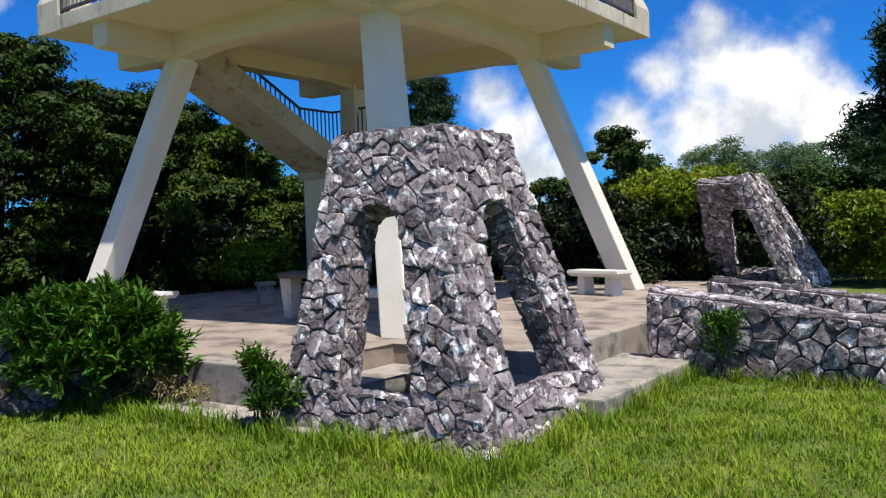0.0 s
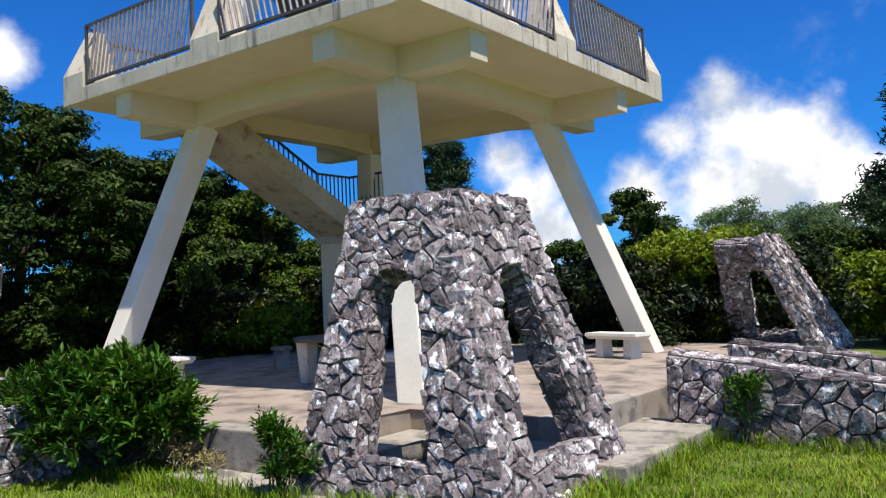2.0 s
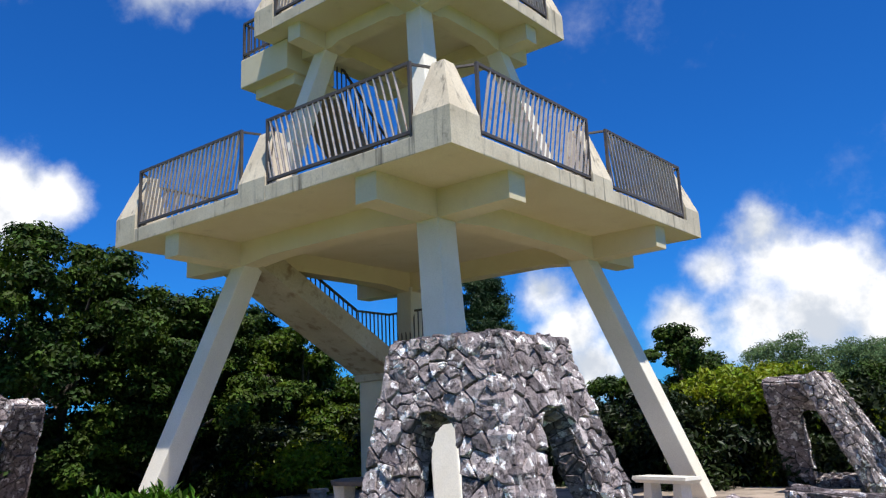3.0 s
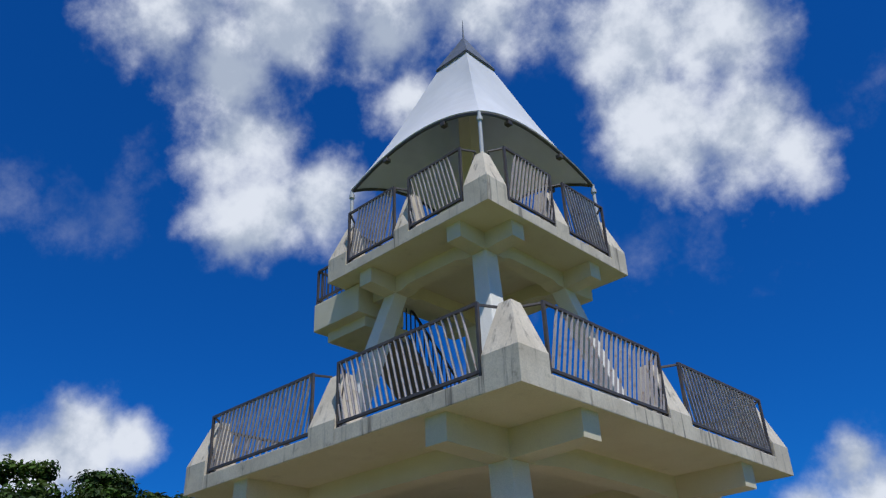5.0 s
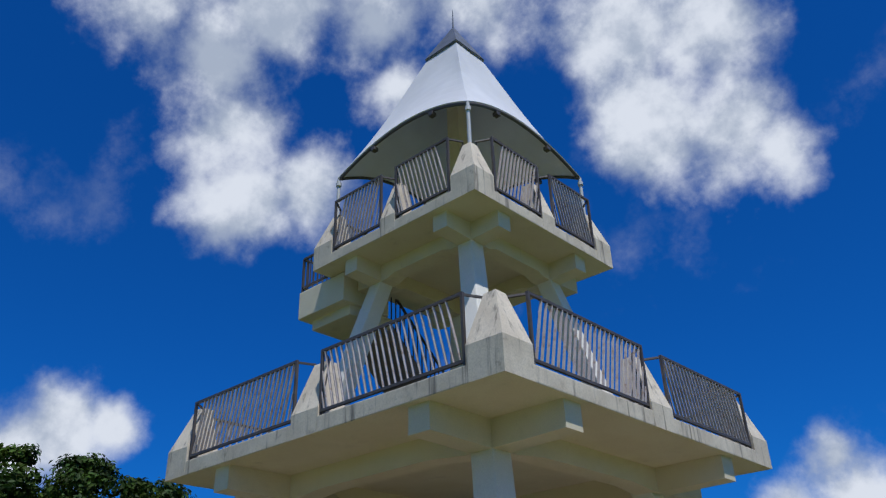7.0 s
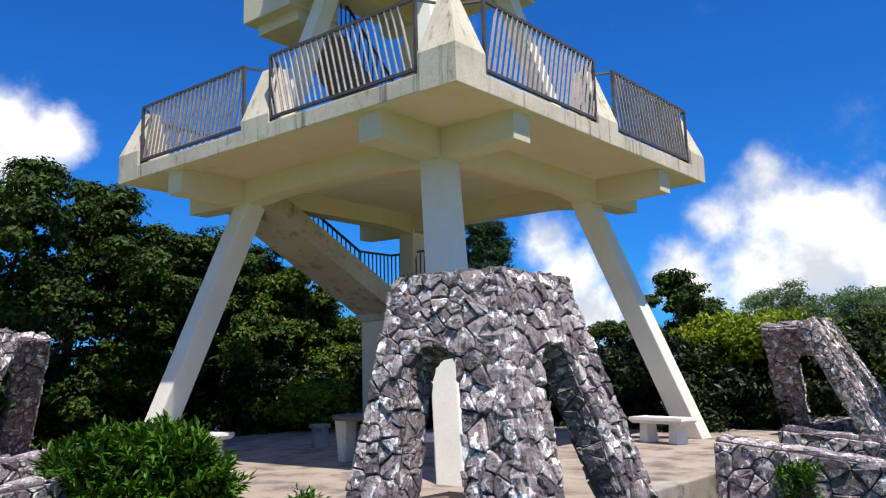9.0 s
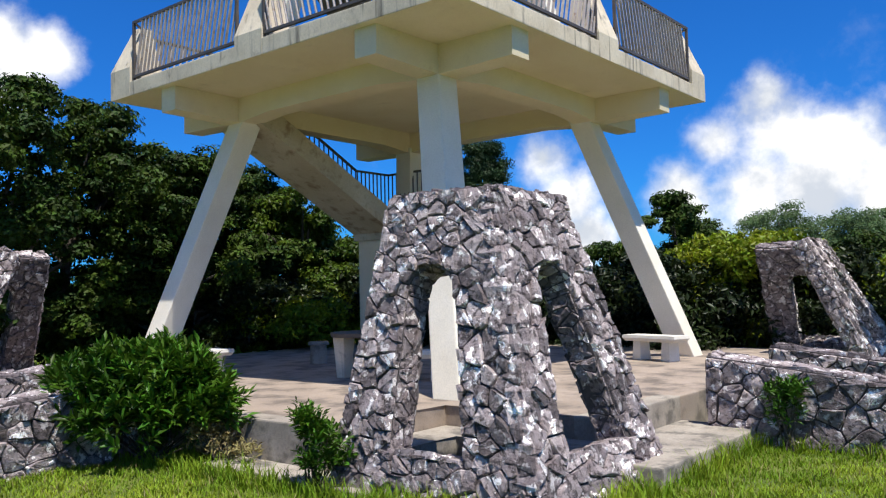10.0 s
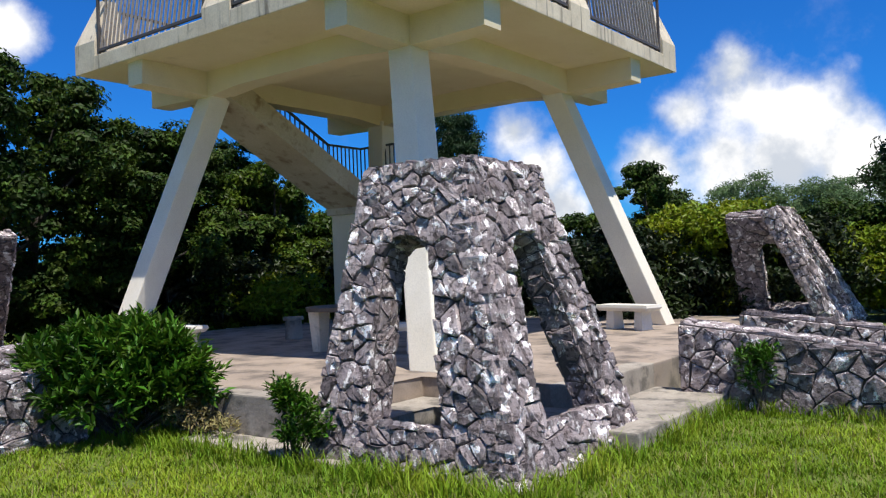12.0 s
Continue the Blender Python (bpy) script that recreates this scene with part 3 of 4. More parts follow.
def cells(outline, size, rng, holes=(), squash=1.0):
    """Irregular stones that fill a convex outline but keep out of convex holes."""
    xs, ys = [p[0] for p in outline], [p[1] for p in outline]
    seeds = []
    ny = max(1, round((max(ys) - min(ys)) / (size * squash)))
    for j in range(ny + 2):
        nx = max(1, round((max(xs) - min(xs)) / size))
        for i in range(nx + 2):
            seeds.append((min(xs) + (i - 0.5 + 0.5 * (j % 2) + rng.uniform(-0.42, 0.42)) * size, min(ys) + (j - 0.5 + rng.uniform(-0.42, 0.42)) * size * squash))
    # some stones grow by swallowing a neighbour
    seeds = [s for s in seeds if rng.random() > 0.30]
    found = []
    for k, (x, y) in enumerate(seeds):
        poly = list(outline)
        for m, (u, v) in enumerate(seeds):
            if m != k and abs(u - x) < 3.2 * size and abs(v - y) < 3.2 * size:
                ax, ay = u - x, v - y
                poly = clip(poly, ax, ay, (u * u + v * v - x * x - y * y) / 2)
                if len(poly) < 3:
                    break
        if len(poly) < 3:
            continue
        for hole in holes:
            cx, cy = sum(p[0] for p in poly) / len(poly), sum(p[1] for p in poly) / len(poly)
            best = None
            for i, p in enumerate(hole):
                q = hole[(i + 1) % len(hole)]
                ex, ey = q[0] - p[0], q[1] - p[1]
                l = math.hypot(ex, ey)
                nx_, ny_ = ey / l, -ex / l
                side = nx_ * (cx - p[0]) + ny_ * (cy - p[1])
                if best is None or side > best[0]:
                    best = (side, nx_, ny_, nx_ * p[0] + ny_ * p[1])
            poly = clip(poly, -best[1], -best[2], -best[3])
            if len(poly) < 3:
                break
        if len(poly) < 3:
            continue
        area = abs(sum(p[0] * poly[(i + 1) % len(poly)][1] - poly[(i + 1) % len(poly)][0] * p[1] for i, p in enumerate(poly))) / 2
        if area > size * size * 0.05:
            found.append(poly)
    return found


def stone_mesh(poly, place, proud, rng):
    """One rough stone: its outline with cut corners, raised on a face and broken on top."""
    pts = []
    n = len(poly)
    mx, my = sum(p[0] for p in poly) / n, sum(p[1] for p in poly) / n
    for i in range(n):
        p, q = poly[i], poly[(i + 1) % n]
        k = rng.uniform(0.01, 0.09)
        pts.append((p[0] + (mx - p[0]) * k, p[1] + (my - p[1]) * k))
        t, off = rng.uniform(0.35, 0.65), rng.uniform(-0.06, 0.05)
        pts.append((p[0] + (q[0] - p[0]) * t + (q[1] - p[1]) * off, p[1] + (q[1] - p[1]) * t - (q[0] - p[0]) * off))
    clean = [p for i, p in enumerate(pts) if math.dist(p, pts[i - 1]) > 0.008]
    if len(clean) < 4:
        return None
    cx, cy = sum(p[0] for p in clean) / len(clean), sum(p[1] for p in clean) / len(clean)
    rad = sum(math.dist(p, (cx, cy)) for p in clean) / len(clean)
    g = min(0.08, 0.0042 / rad)
    tx, ty = rng.uniform(-0.13, 0.13), rng.uniform(-0.13, 0.13)
    m = len(clean)
    verts = []
    for shrink, height in ((g, -0.03), (g + 0.015, proud * 0.7), (g + 0.11, proud)):
        for p in clean:
            x, y = cx + (p[0] - cx) * (1 - shrink), cy + (p[1] - cy) * (1 - shrink)
            h = height
            if height > 0:
                h += ((p[0] - cx) * tx + (p[1] - cy) * ty) + rng.uniform(-0.010, 0.010)
            verts.append(place(x, y, h))
    verts.append(place(cx + rng.uniform(-0.2, 0.2) * rad, cy + rng.uniform(-0.2, 0.2) * rad, proud + rng.uniform(-0.006, 0.012)))
    faces = []
    for r in (0, 1):
        for i in range(m):
            j = (i + 1) % m
            faces.append((r * m + i, r * m + j, (r + 1) * m + j, (r + 1) * m + i))
    faces += [(2 * m + i, 2 * m + (i + 1) % m, 3 * m) for i in range(m)]
    return verts, faces


def lay_stones(parent, outline, place, size, rng, holes=(), squash=0.85, proud=(0.03, 0.06), single=True, name="stone"):
    """Stones on one face, each an object, or all joined where nobody could pick them apart."""
    base = world_spot(parent)
    joined_v, joined_f = [], []
    for poly in cells(outline, size, rng, holes, squash):
        made = stone_mesh(poly, place, rng.uniform(*proud), rng)
        if made is None:
            continue
        verts, faces = made
        if single:
            c = sum((Vector(v) for v in verts), Vector()) / len(verts)
            me = mesh_of(name, [Vector(v) - c for v in verts], faces, STONE)
            ob = new(name, me)
            ob.parent, ob.location = parent, c - base
        else:
            k = len(joined_v)
            joined_v += [Vector(v) - base for v in verts]
            joined_f += [tuple(k + i for i in f) for f in faces]
    if joined_v:
        ob = new("rubble", mesh_of("rubble", joined_v, joined_f, STONE))
        ob.parent = parent
        tagged(ob, kind="stuff")


def stone_arch(base_c, base_h, z0, top_c, top_h, z1, seed, openings, label, size=0.15):
    """Two leaning rubble walls that meet at a corner, each with a round-headed opening."""
    rng = random.Random(seed)
    ob = thing("stone_arch", (base_c[0], base_c[1], z0), label, "stone arch", "stone arches at the plaza corners")
    B, T = Vector((*base_c, z0)), Vector((*top_c, z1))
    thick = 0.27
    sides = list(openings)
    for nx, ny in sides:
        n2, side = Vector((nx, ny, 0)), Vector((-ny, nx, 0))
        b_mid, t_mid = B + n2 * base_h, T + n2 * top_h
        H = (t_mid - b_mid).length
        # the wall's middle leans along its length as well, so points are set row by row
        axis = (t_mid - b_mid) / H
        out = (n2 - axis * n2.dot(axis)).normalized()

        def place(u, v, h, b_mid=b_mid, side=side, axis=axis, out=out):
            return b_mid + side * u + axis * v + out * h

        # the opening: half width and middle at the sill and at the spring of its round head
        sill, head, w0, c0, w1, c1 = openings[(nx, ny)]
        hole = [(c0 - w0, sill), (c0 + w0, sill), (c1 + w1, head - w1)] + [(c1 + w1 * math.cos(a), head - w1 + w1 * math.sin(a)) for a in (math.pi * i / 8 for i in range(1, 8))] + [(c1 - w1, head - w1)]
        outline = [(-base_h, 0), (base_h, 0), (top_h, H), (-top_h, H)]
        # core: from the opening outward to the wall's outline, front, back and all rims
        ring = []
        for i, p in enumerate(hole):
            if i == 0:
                ring.append(outline[0])
            elif i == 1:
                ring.append(outline[1])
            else:
                t = (i - 2) / (len(hole) - 3)
                x = max(-1.0, min(1.0, (0.5 - t) * 2.6))
                edge = top_h + (base_h - top_h) * 0.0
                ring.append((x * edge, H))
        ring[2], ring[-1] = (top_h, H), (-top_h, H)
        core = bmesh.new()
        n = len(hole)
        inner, outer = [], []
        for h in (0.0, -thick):
            inner.append([core.verts.new(place(*p, h)) for p in hole])
            outer.append([core.verts.new(place(*p, h)) for p in ring])
            for i in range(n):
                j = (i + 1) % n
                q = [inner[-1][i], inner[-1][j], outer[-1][j], outer[-1][i]]
                core.faces.new(q)
        for a, b in (inner, outer):
            for i in range(n):
                core.faces.new([a[i], a[(i + 1) % n], b[(i + 1) % n], b[i]])
        bmesh.ops.remove_doubles(core, verts=core.verts, dist=0.0005)
        wall = part("core", core, MORTAR, ob, "dark mortar core of one wall")
        lay_stones(ob, outline, place, size, rng, [hole], 0.86, (0.028, 0.065), True)
        lay_stones(ob, outline, lambda u, v, h, place=place: place(u, v, -thick - h), size * 1.2, rng, [hole], 0.86, (0.02, 0.05), False)
        # lining of the opening
        for i in range(n):
            p, q = hole[i], hole[(i + 1) % n]
            l = math.dist(p, q)
            tx, ty = (q[0] - p[0]) / l, (q[1] - p[1]) / l

            def reveal(u, v, h, p=p, tx=tx, ty=ty, place=place):
                return place(p[0] + tx * u - ty * h, p[1] + ty * u + tx * h, -v)

            if i == 0:
                lay_stones(ob, [(0, -0.04), (l, -0.04), (l, thick), (0, thick)], reveal, 0.24, rng, (), 0.8, (0.01, 0.03), True)
            else:
                lay_stones(ob, [(0, 0.0), (l, 0.0), (l, thick), (0, thick)], reveal, size, rng, (), 0.9, (0.006, 0.02), False)
        # the two end faces
        for sgn in (-1, 1):
            foot, tip = (sgn * base_h, 0.0), (sgn * top_h, H)
            l = math.dist(foot, tip)
            ux, uy = (tip[0] - foot[0]) / l, (tip[1] - foot[1]) / l

            def rim(u, v, h, foot=foot, ux=ux, uy=uy, sgn=sgn, place=place):
                return place(foot[0] + ux * v + sgn * uy * h, foot[1] + uy * v - sgn * ux * h, -u)

            lay_stones(ob, [(0, 0.0), (thick, 0.0), (thick, l), (0, l)], rim, size, rng, (), 0.95, (0.015, 0.045), False)
        lay_stones(ob, [(-top_h, 0.0), (top_h, 0.0), (top_h, thick), (-top_h, thick)], lambda u, v, h, place=place: place(u, H + h, -v), size * 1.2, rng, (), 1.0, (0.01, 0.04), False)
    # quoins: blocks that turn the corner where the two walls meet
    (ax, ay), (bx, by) = sides
    out = Vector((ax + bx, ay + by, 0))
    foot, tip = B + out * base_h, T + out * top_h
    v, L = 0.0, (tip - foot).length
    while v < L - 0.09:
        hgt = min(rng.uniform(0.10, 0.18), L - v)
        c = foot.lerp(tip, (v + hgt / 2) / L)
        wide, deep = rng.uniform(0.035, 0.10), rng.uniform(0.035, 0.10)
        rings = []
        for dz, grow in ((-0.5, 0.86), (0.0, 1.0), (0.5, 0.86)):
            lean = (tip - foot) / L * dz * hgt
            ring = []
            for i, j in ((-1, -1), (1, -1), (1, 1), (-1, 1)):
                # the outer corner stands 4 cm proud, the rest runs back into the walls
                px = (0.05 * grow - (1 - grow) * 0.1 if i > 0 else -wide * 2) * (ax + bx)
                py = (0.05 * grow - (1 - grow) * 0.1 if j > 0 else -deep * 2) * (ay + by)
                q = c + Vector((px, py, 0)) + lean + Vector([rng.uniform(-0.012, 0.012) for _ in range(3)])
                ring.append(q)
            rings.append(ring)
        mid = sum((q for r in rings for q in r), Vector()) / 12
        verts = [q - mid for r in rings for q in r]
        faces = [(r * 4 + i, r * 4 + (i + 1) % 4, r * 4 + 4 + (i + 1) % 4, r * 4 + 4 + i) for r in (0, 1) for i in range(4)] + [(3, 2, 1, 0), (8, 9, 10, 11)]
        q = new("stone", mesh_of("stone", verts, faces, STONE))
        q.parent, q.location = ob, mid - world_spot(ob)
        v += hgt + 0.008
    return ob


def stone_wall(p0, p1, z_top0, z_top1, thick, seed, label, foot=-0.5):
    """A low rubble wall with a stone coping; the top may fall along its length."""
    rng = random.Random(seed)
    a, b = Vector((*p0, 0)), Vector((*p1, 0))
    along = (b - a).normalized()
    L = (b - a).length
    normal = Vector((along.y, -along.x, 0))
    ob = thing("stone_wall", (p0[0], p0[1], foot), label, "stone wall", "low walls beside the steps")
    h = thick / 2
    bm = bmesh.new()
    q = [a + normal * h, b + normal * h, b - normal * h, a - normal * h]
    low = [(*v.xy, foot) for v in q]
    hi = [(*v.xy, z) for v, z in zip(q, (z_top0, z_top1, z_top1, z_top0))]
    frustum(low, hi, 0, bm)
    part("core", bm, MORTAR, ob, "dark mortar core")
    front = lambda u, v, d: a + along * u + normal * (h + d) + Vector((0, 0, v))
    back = lambda u, v, d: a + along * u - normal * (h + d) + Vector((0, 0, v))
    end = lambda u, v, d: a - along * d + normal * u + Vector((0, 0, v))
    top = lambda u, v, d: a + along * u + normal * v + Vector((0, 0, z_top0 + (z_top1 - z_top0) * u / L + d))
    lay_stones(ob, [(0, foot + 0.02), (L, foot + 0.02), (L, z_top1 - 0.01), (0, z_top0 - 0.01)], front, 0.20, rng, (), 0.74, (0.02, 0.06))
    lay_stones(ob, [(0, foot + 0.02), (L, foot + 0.02), (L, z_top1 - 0.01), (0, z_top0 - 0.01)], back, 0.32, rng, (), 0.78, (0.02, 0.05), False)
    lay_stones(ob, [(-h, foot + 0.02), (h, foot + 0.02), (h, z_top0 - 0.01), (-h, z_top0 - 0.01)], end, 0.22, rng, (), 0.85, (0.02, 0.04))
    lay_stones(ob, [(0, -h), (L, -h), (L, h), (0, h)], top, 0.30, rng, (), 0.9, (0.015, 0.04))
    return ob


# ---- vegetation ----
def leaf_cards(centres, sizes, rng, facing=None, slim=0.42, loose=0.55):
    """Small folded leaves with a centre crease, one island each, turned to the sky and away from their clump."""
    n = len(centres)
    nrm = rng.normal(size=(n, 3)) * loose + np.array([0, 0, 0.55])
    if facing is not None:
        nrm = nrm + facing
    nrm /= np.linalg.norm(nrm, axis=1)[:, None] + 1e-9
    d = np.cross(nrm, rng.normal(size=(n, 3)))
    d /= np.linalg.norm(d, axis=1)[:, None] + 1e-9
    s = np.cross(nrm, d)
    L, Wd = sizes[:, None], (sizes * slim)[:, None]
    p0 = centres - d * L * 0.5
    p2 = centres + d * L * 0.5 - nrm * L * 0.1
    p1 = centres + s * Wd * 0.5 + nrm * L * 0.07
    p3 = centres - s * Wd * 0.5 + nrm * L * 0.07
    v = np.stack([p0, p1, p2, p3], 1).reshape(-1, 3)
    k = np.arange(n)[:, None] * 4
    f = np.concatenate([k + np.array([[0, 1, 2]]), k + np.array([[0, 2, 3]])], 1).reshape(-1, 3)
    return v, f


def fast_mesh(name, v, f, mat):
    me = bpy.data.meshes.new(name)
    me.vertices.add(len(v))
    me.vertices.foreach_set("co", np.ascontiguousarray(v, dtype=np.float32).ravel())
    me.loops.add(f.size)
    me.loops.foreach_set("vertex_index", np.ascontiguousarray(f, dtype=np.int32).ravel())
    me.polygons.add(len(f))
    me.polygons.foreach_set("loop_start", np.arange(0, f.size, f.shape[1], dtype=np.int32))
    me.polygons.foreach_set("loop_total", np.full(len(f), f.shape[1], dtype=np.int32))
    me.update(calc_edges=True)
    me.materials.append(mat)
    return me


def clumped(rng, lobes, per_lobe, per_clump, clump_r, shell=0.55):
    """Leaf centres in clumps over the outsides of several lobes (x, y, z, rx, ry, rz), and the way each leaf faces."""
    out, face = [], []
    for x, y, z, rx, ry, rz in lobes:
        d = rng.normal(size=(per_lobe, 3))
        d[:, 2] = np.where(d[:, 2] < -0.5, -d[:, 2], d[:, 2])
        d /= np.linalg.norm(d, axis=1)[:, None]
        rad = shell + (1.08 - shell) * rng.random((per_lobe, 1)) ** 0.6
        c = np.array([x, y, z]) + d * rad * np.array([rx, ry, rz])
        big = clump_r * rng.uniform(0.6, 1.35, (per_lobe, 1, 1))
        off = rng.normal(size=(per_lobe, per_clump, 3))
        off /= np.linalg.norm(off, axis=2)[:, :, None]
        off *= rng.uniform(0.5, 1.15, (per_lobe, per_clump, 1))
        pts = c[:, None, :] + off * big * np.array([1.25, 1.25, 0.72])
        out.append(pts.reshape(-1, 3))
        face.append((off + d[:, None, :] * 0.35).reshape(-1, 3))
    return np.concatenate(out), np.concatenate(face)


def tree(name, spot, height, spread, mat, seed, label, lobes=9, per_lobe=70, per_clump=22, leaf=0.2, low=0.25, slim=0.45, clump_r=0.28, tufts=5):
    """A tapered trunk with limbs and a crown of many leaf clumps in uneven lobes."""
    rng = np.random.default_rng(seed)
    x, y, z = spot
    ob = thing(name, spot, label, "tree")
    bm = tube((x, y, z - 0.1), (x + 0.15, y, z + height * 0.5), 0.045 * height * 0.5, 9, 0.02 * height * 0.5)
    crown = []
    for i in range(lobes):
        # a limb, and the tufts that it carries towards its end
        a, q = rng.random() * 6.283, low + (1 - low) * (i + 0.6) / lobes
        wide = spread * (0.30 + 0.75 * math.sin(math.pi * min(0.96, max(0.12, q)))) * rng.uniform(0.55, 1.0)
        lx, ly, lz = x + math.cos(a) * wide * 0.7, y + math.sin(a) * wide * 0.7, z + height * q * 0.93
        r = spread * rng.uniform(0.26, 0.46)
        lz = min(lz, z + height - r * 0.6)
        tube((x + 0.08, y, z + height * min(0.5, q * 0.6)), (lx, ly, lz), 0.05 + 0.004 * height, 6, 0.02, bm)
        for k in range(tufts):
            d = rng.normal(size=3)
            d *= rng.uniform(0.35, 1.0) / np.linalg.norm(d)
            tr = r * rng.uniform(0.22, 0.5)
            tz = min(lz + d[2] * r * 0.75, z + height - tr * 0.5)
            crown.append((lx + d[0] * r, ly + d[1] * r, tz, tr, tr, tr * rng.uniform(0.5, 0.8)))
    part("trunk", bm, BARK, ob)
    pts, way = clumped(rng, crown, per_lobe, per_clump, clump_r)
    v, f = leaf_cards(pts, leaf * rng.uniform(0.6, 1.3, len(pts)), rng, way, slim)
    c = new("crown", fast_mesh("crown", v - np.array(spot), f, mat))
    c.parent = ob
    return ob


def pine(spot, height, spread, seed, label, tiers=9, bare=0.35, needles=130, tuft=0.13):
    """A pine with a straight trunk and flat tufted branch ends."""
    rng = np.random.default_rng(seed)
    x, y, z = spot
    ob = thing("pine_tree", spot, label, "tree")
    bm = tube((x, y, z - 0.1), (x, y, z + height * 0.97), 0.02 * height, 9, 0.03)
    pts = []
    for t in range(tiers):
        q = bare + (1 - bare) * t / (tiers - 1)
        reach = spread * (1.05 - 0.75 * (q - bare) / (1 - bare)) * rng.uniform(0.7, 1.1)
        for b in range(5):
            a = b * 1.257 + t * 0.9 + rng.uniform(-0.3, 0.3)
            r = reach * rng.uniform(0.6, 1.0)
            tip = np.array([x + math.cos(a) * r, y + math.sin(a) * r, z + height * q + 0.25 * r])
            root = np.array([x, y, z + height * q - 0.1])
            tube(tuple(root), tuple(tip), 0.035, 5, 0.012, bm)
            for m in range(6):
                c = root + (tip - root) * rng.uniform(0.35, 1.05) + rng.normal(size=3) * np.array([0.22, 0.22, 0.10])
                pts.append(c + rng.normal(size=(needles, 3)) * np.array([tuft, tuft, tuft * 0.85]))
    part("trunk", bm, BARK, ob)
    pts = np.concatenate(pts)
    v, f = leaf_cards(pts, 0.15 * rng.uniform(0.7, 1.3, len(pts)), rng, None, 0.24, 1.0)
    c = new("crown", fast_mesh("crown", v - np.array(spot), f, PINE))
    c.parent = ob
    return ob


def bush(name, spot, lobes, mat, seed, label, per_lobe=80, per_clump=16, leaf=0.07, clump_r=0.09, category="bush", slim=0.42):
    """A bush of leaf clumps on thin stems."""
    rng = np.random.default_rng(seed)
    ob = thing(name, spot, label, category)
    bm = bmesh.new()
    base = Vector(spot)
    for l in lobes:
        for i in range(3):
            tube(base + Vector((rng.uniform(-0.1, 0.1), rng.uniform(-0.1, 0.1), -0.05)), Vector(l[:3]) + Vector(rng.normal(size=3) * 0.5) * l[3], 0.012, 5, 0.004, bm)
    part("branchwork", bm, BARK, ob)
    pts, way = clumped(rng, lobes, per_lobe, per_clump, clump_r, 0.5)
    v, f = leaf_cards(pts, leaf * rng.uniform(0.6, 1.35, len(pts)), rng, way * 0.7, slim, 0.75)
    v[:, 2] = np.maximum(v[:, 2], GROUND)
    c = new("foliage", fast_mesh("foliage", v - np.array(spot), f, mat))
    c.parent = ob
    return ob


def shoot_bush(name, spot, lobes, mat, seed, label, shoots=90, leaves=16, leaf=0.085, length=0.2, category="bush"):
    """A bush of upright shoots, each a thin stem set round with narrow pointed leaves."""
    rng = np.random.default_rng(seed)
    ob = thing(name, spot, label, category)
    bm = bmesh.new()
    base = Vector(spot)
    mids, ways = [], []
    for x, y, z, rx, ry, rz in lobes:
        for i in range(4):
            tube(base + Vector((rng.uniform(-0.1, 0.1), rng.uniform(-0.1, 0.1), -0.05)), Vector((x, y, z)) + Vector(rng.normal(size=3) * 0.4) * rx, 0.012, 5, 0.004, bm)
        d = rng.normal(size=(shoots, 3))
        d[:, 2] = np.where(d[:, 2] < -0.3, -d[:, 2], d[:, 2])
        d /= np.linalg.norm(d, axis=1)[:, None]
        root = np.array([x, y, z]) + d * np.array([rx, ry, rz]) * rng.uniform(0.5, 1.0, (shoots, 1))
        up = d * 0.75 + np.array([0, 0, 0.8]) + rng.normal(size=(shoots, 3)) * 0.3
        up /= np.linalg.norm(up, axis=1)[:, None]
        far = length * rng.uniform(0.5, 1.35, (shoots, 1))
        for i in range(leaves):
            q = (i + 0.5) / leaves
            side = rng.normal(size=(shoots, 3))
            side -= up * np.sum(side * up, axis=1)[:, None]
            side /= np.linalg.norm(side, axis=1)[:, None] + 1e-9
            way = up * (0.25 + 0.8 * q) + side * (1.0 - 0.35 * q)
            way /= np.linalg.norm(way, axis=1)[:, None]
            mids.append(root + up * far * q + way * leaf * 0.5)
            ways.append(way)
    tagged(part("branchwork", bm, BARK, ob), kind="stuff")
    c, d = np.concatenate(mids), np.concatenate(ways)
    n = len(c)
    L = (leaf * rng.uniform(0.6, 1.3, n))[:, None]
    nrm = np.array([0, 0, 1.0]) + rng.normal(size=(n, 3)) * 0.35
    s = np.cross(d, nrm)
    s /= np.linalg.norm(s, axis=1)[:, None] + 1e-9
    nrm = np.cross(s, d)
    tip = c + d * L * 0.5 - nrm * L * 0.12
    v = np.stack([c - d * L * 0.5, c + s * L * 0.16 + nrm * L * 0.05, tip, c - s * L * 0.16 + nrm * L * 0.05], 1).reshape(-1, 3)
    v[:, 2] = np.maximum(v[:, 2], GROUND)
    k = np.arange(n)[:, None] * 4
    f = np.concatenate([k + np.array([[0, 1, 2]]), k + np.array([[0, 2, 3]])], 1).reshape(-1, 3)
    o = new("foliage", fast_mesh("foliage", v - np.array(spot), f, mat))
    o.parent = ob
    return ob


EYE = Vector((9.75, -11.4, 0))


def seen(azimuth, distance):
    """A spot on the ground by its bearing (degrees) and distance from where the path begins."""
    return EYE.x + distance * math.cos(radians(azimuth)), EYE.y + distance * math.sin(radians(azimuth))


def tall(distance, elevation):
    return 1.35 - GROUND + distance * math.tan(radians(elevation))


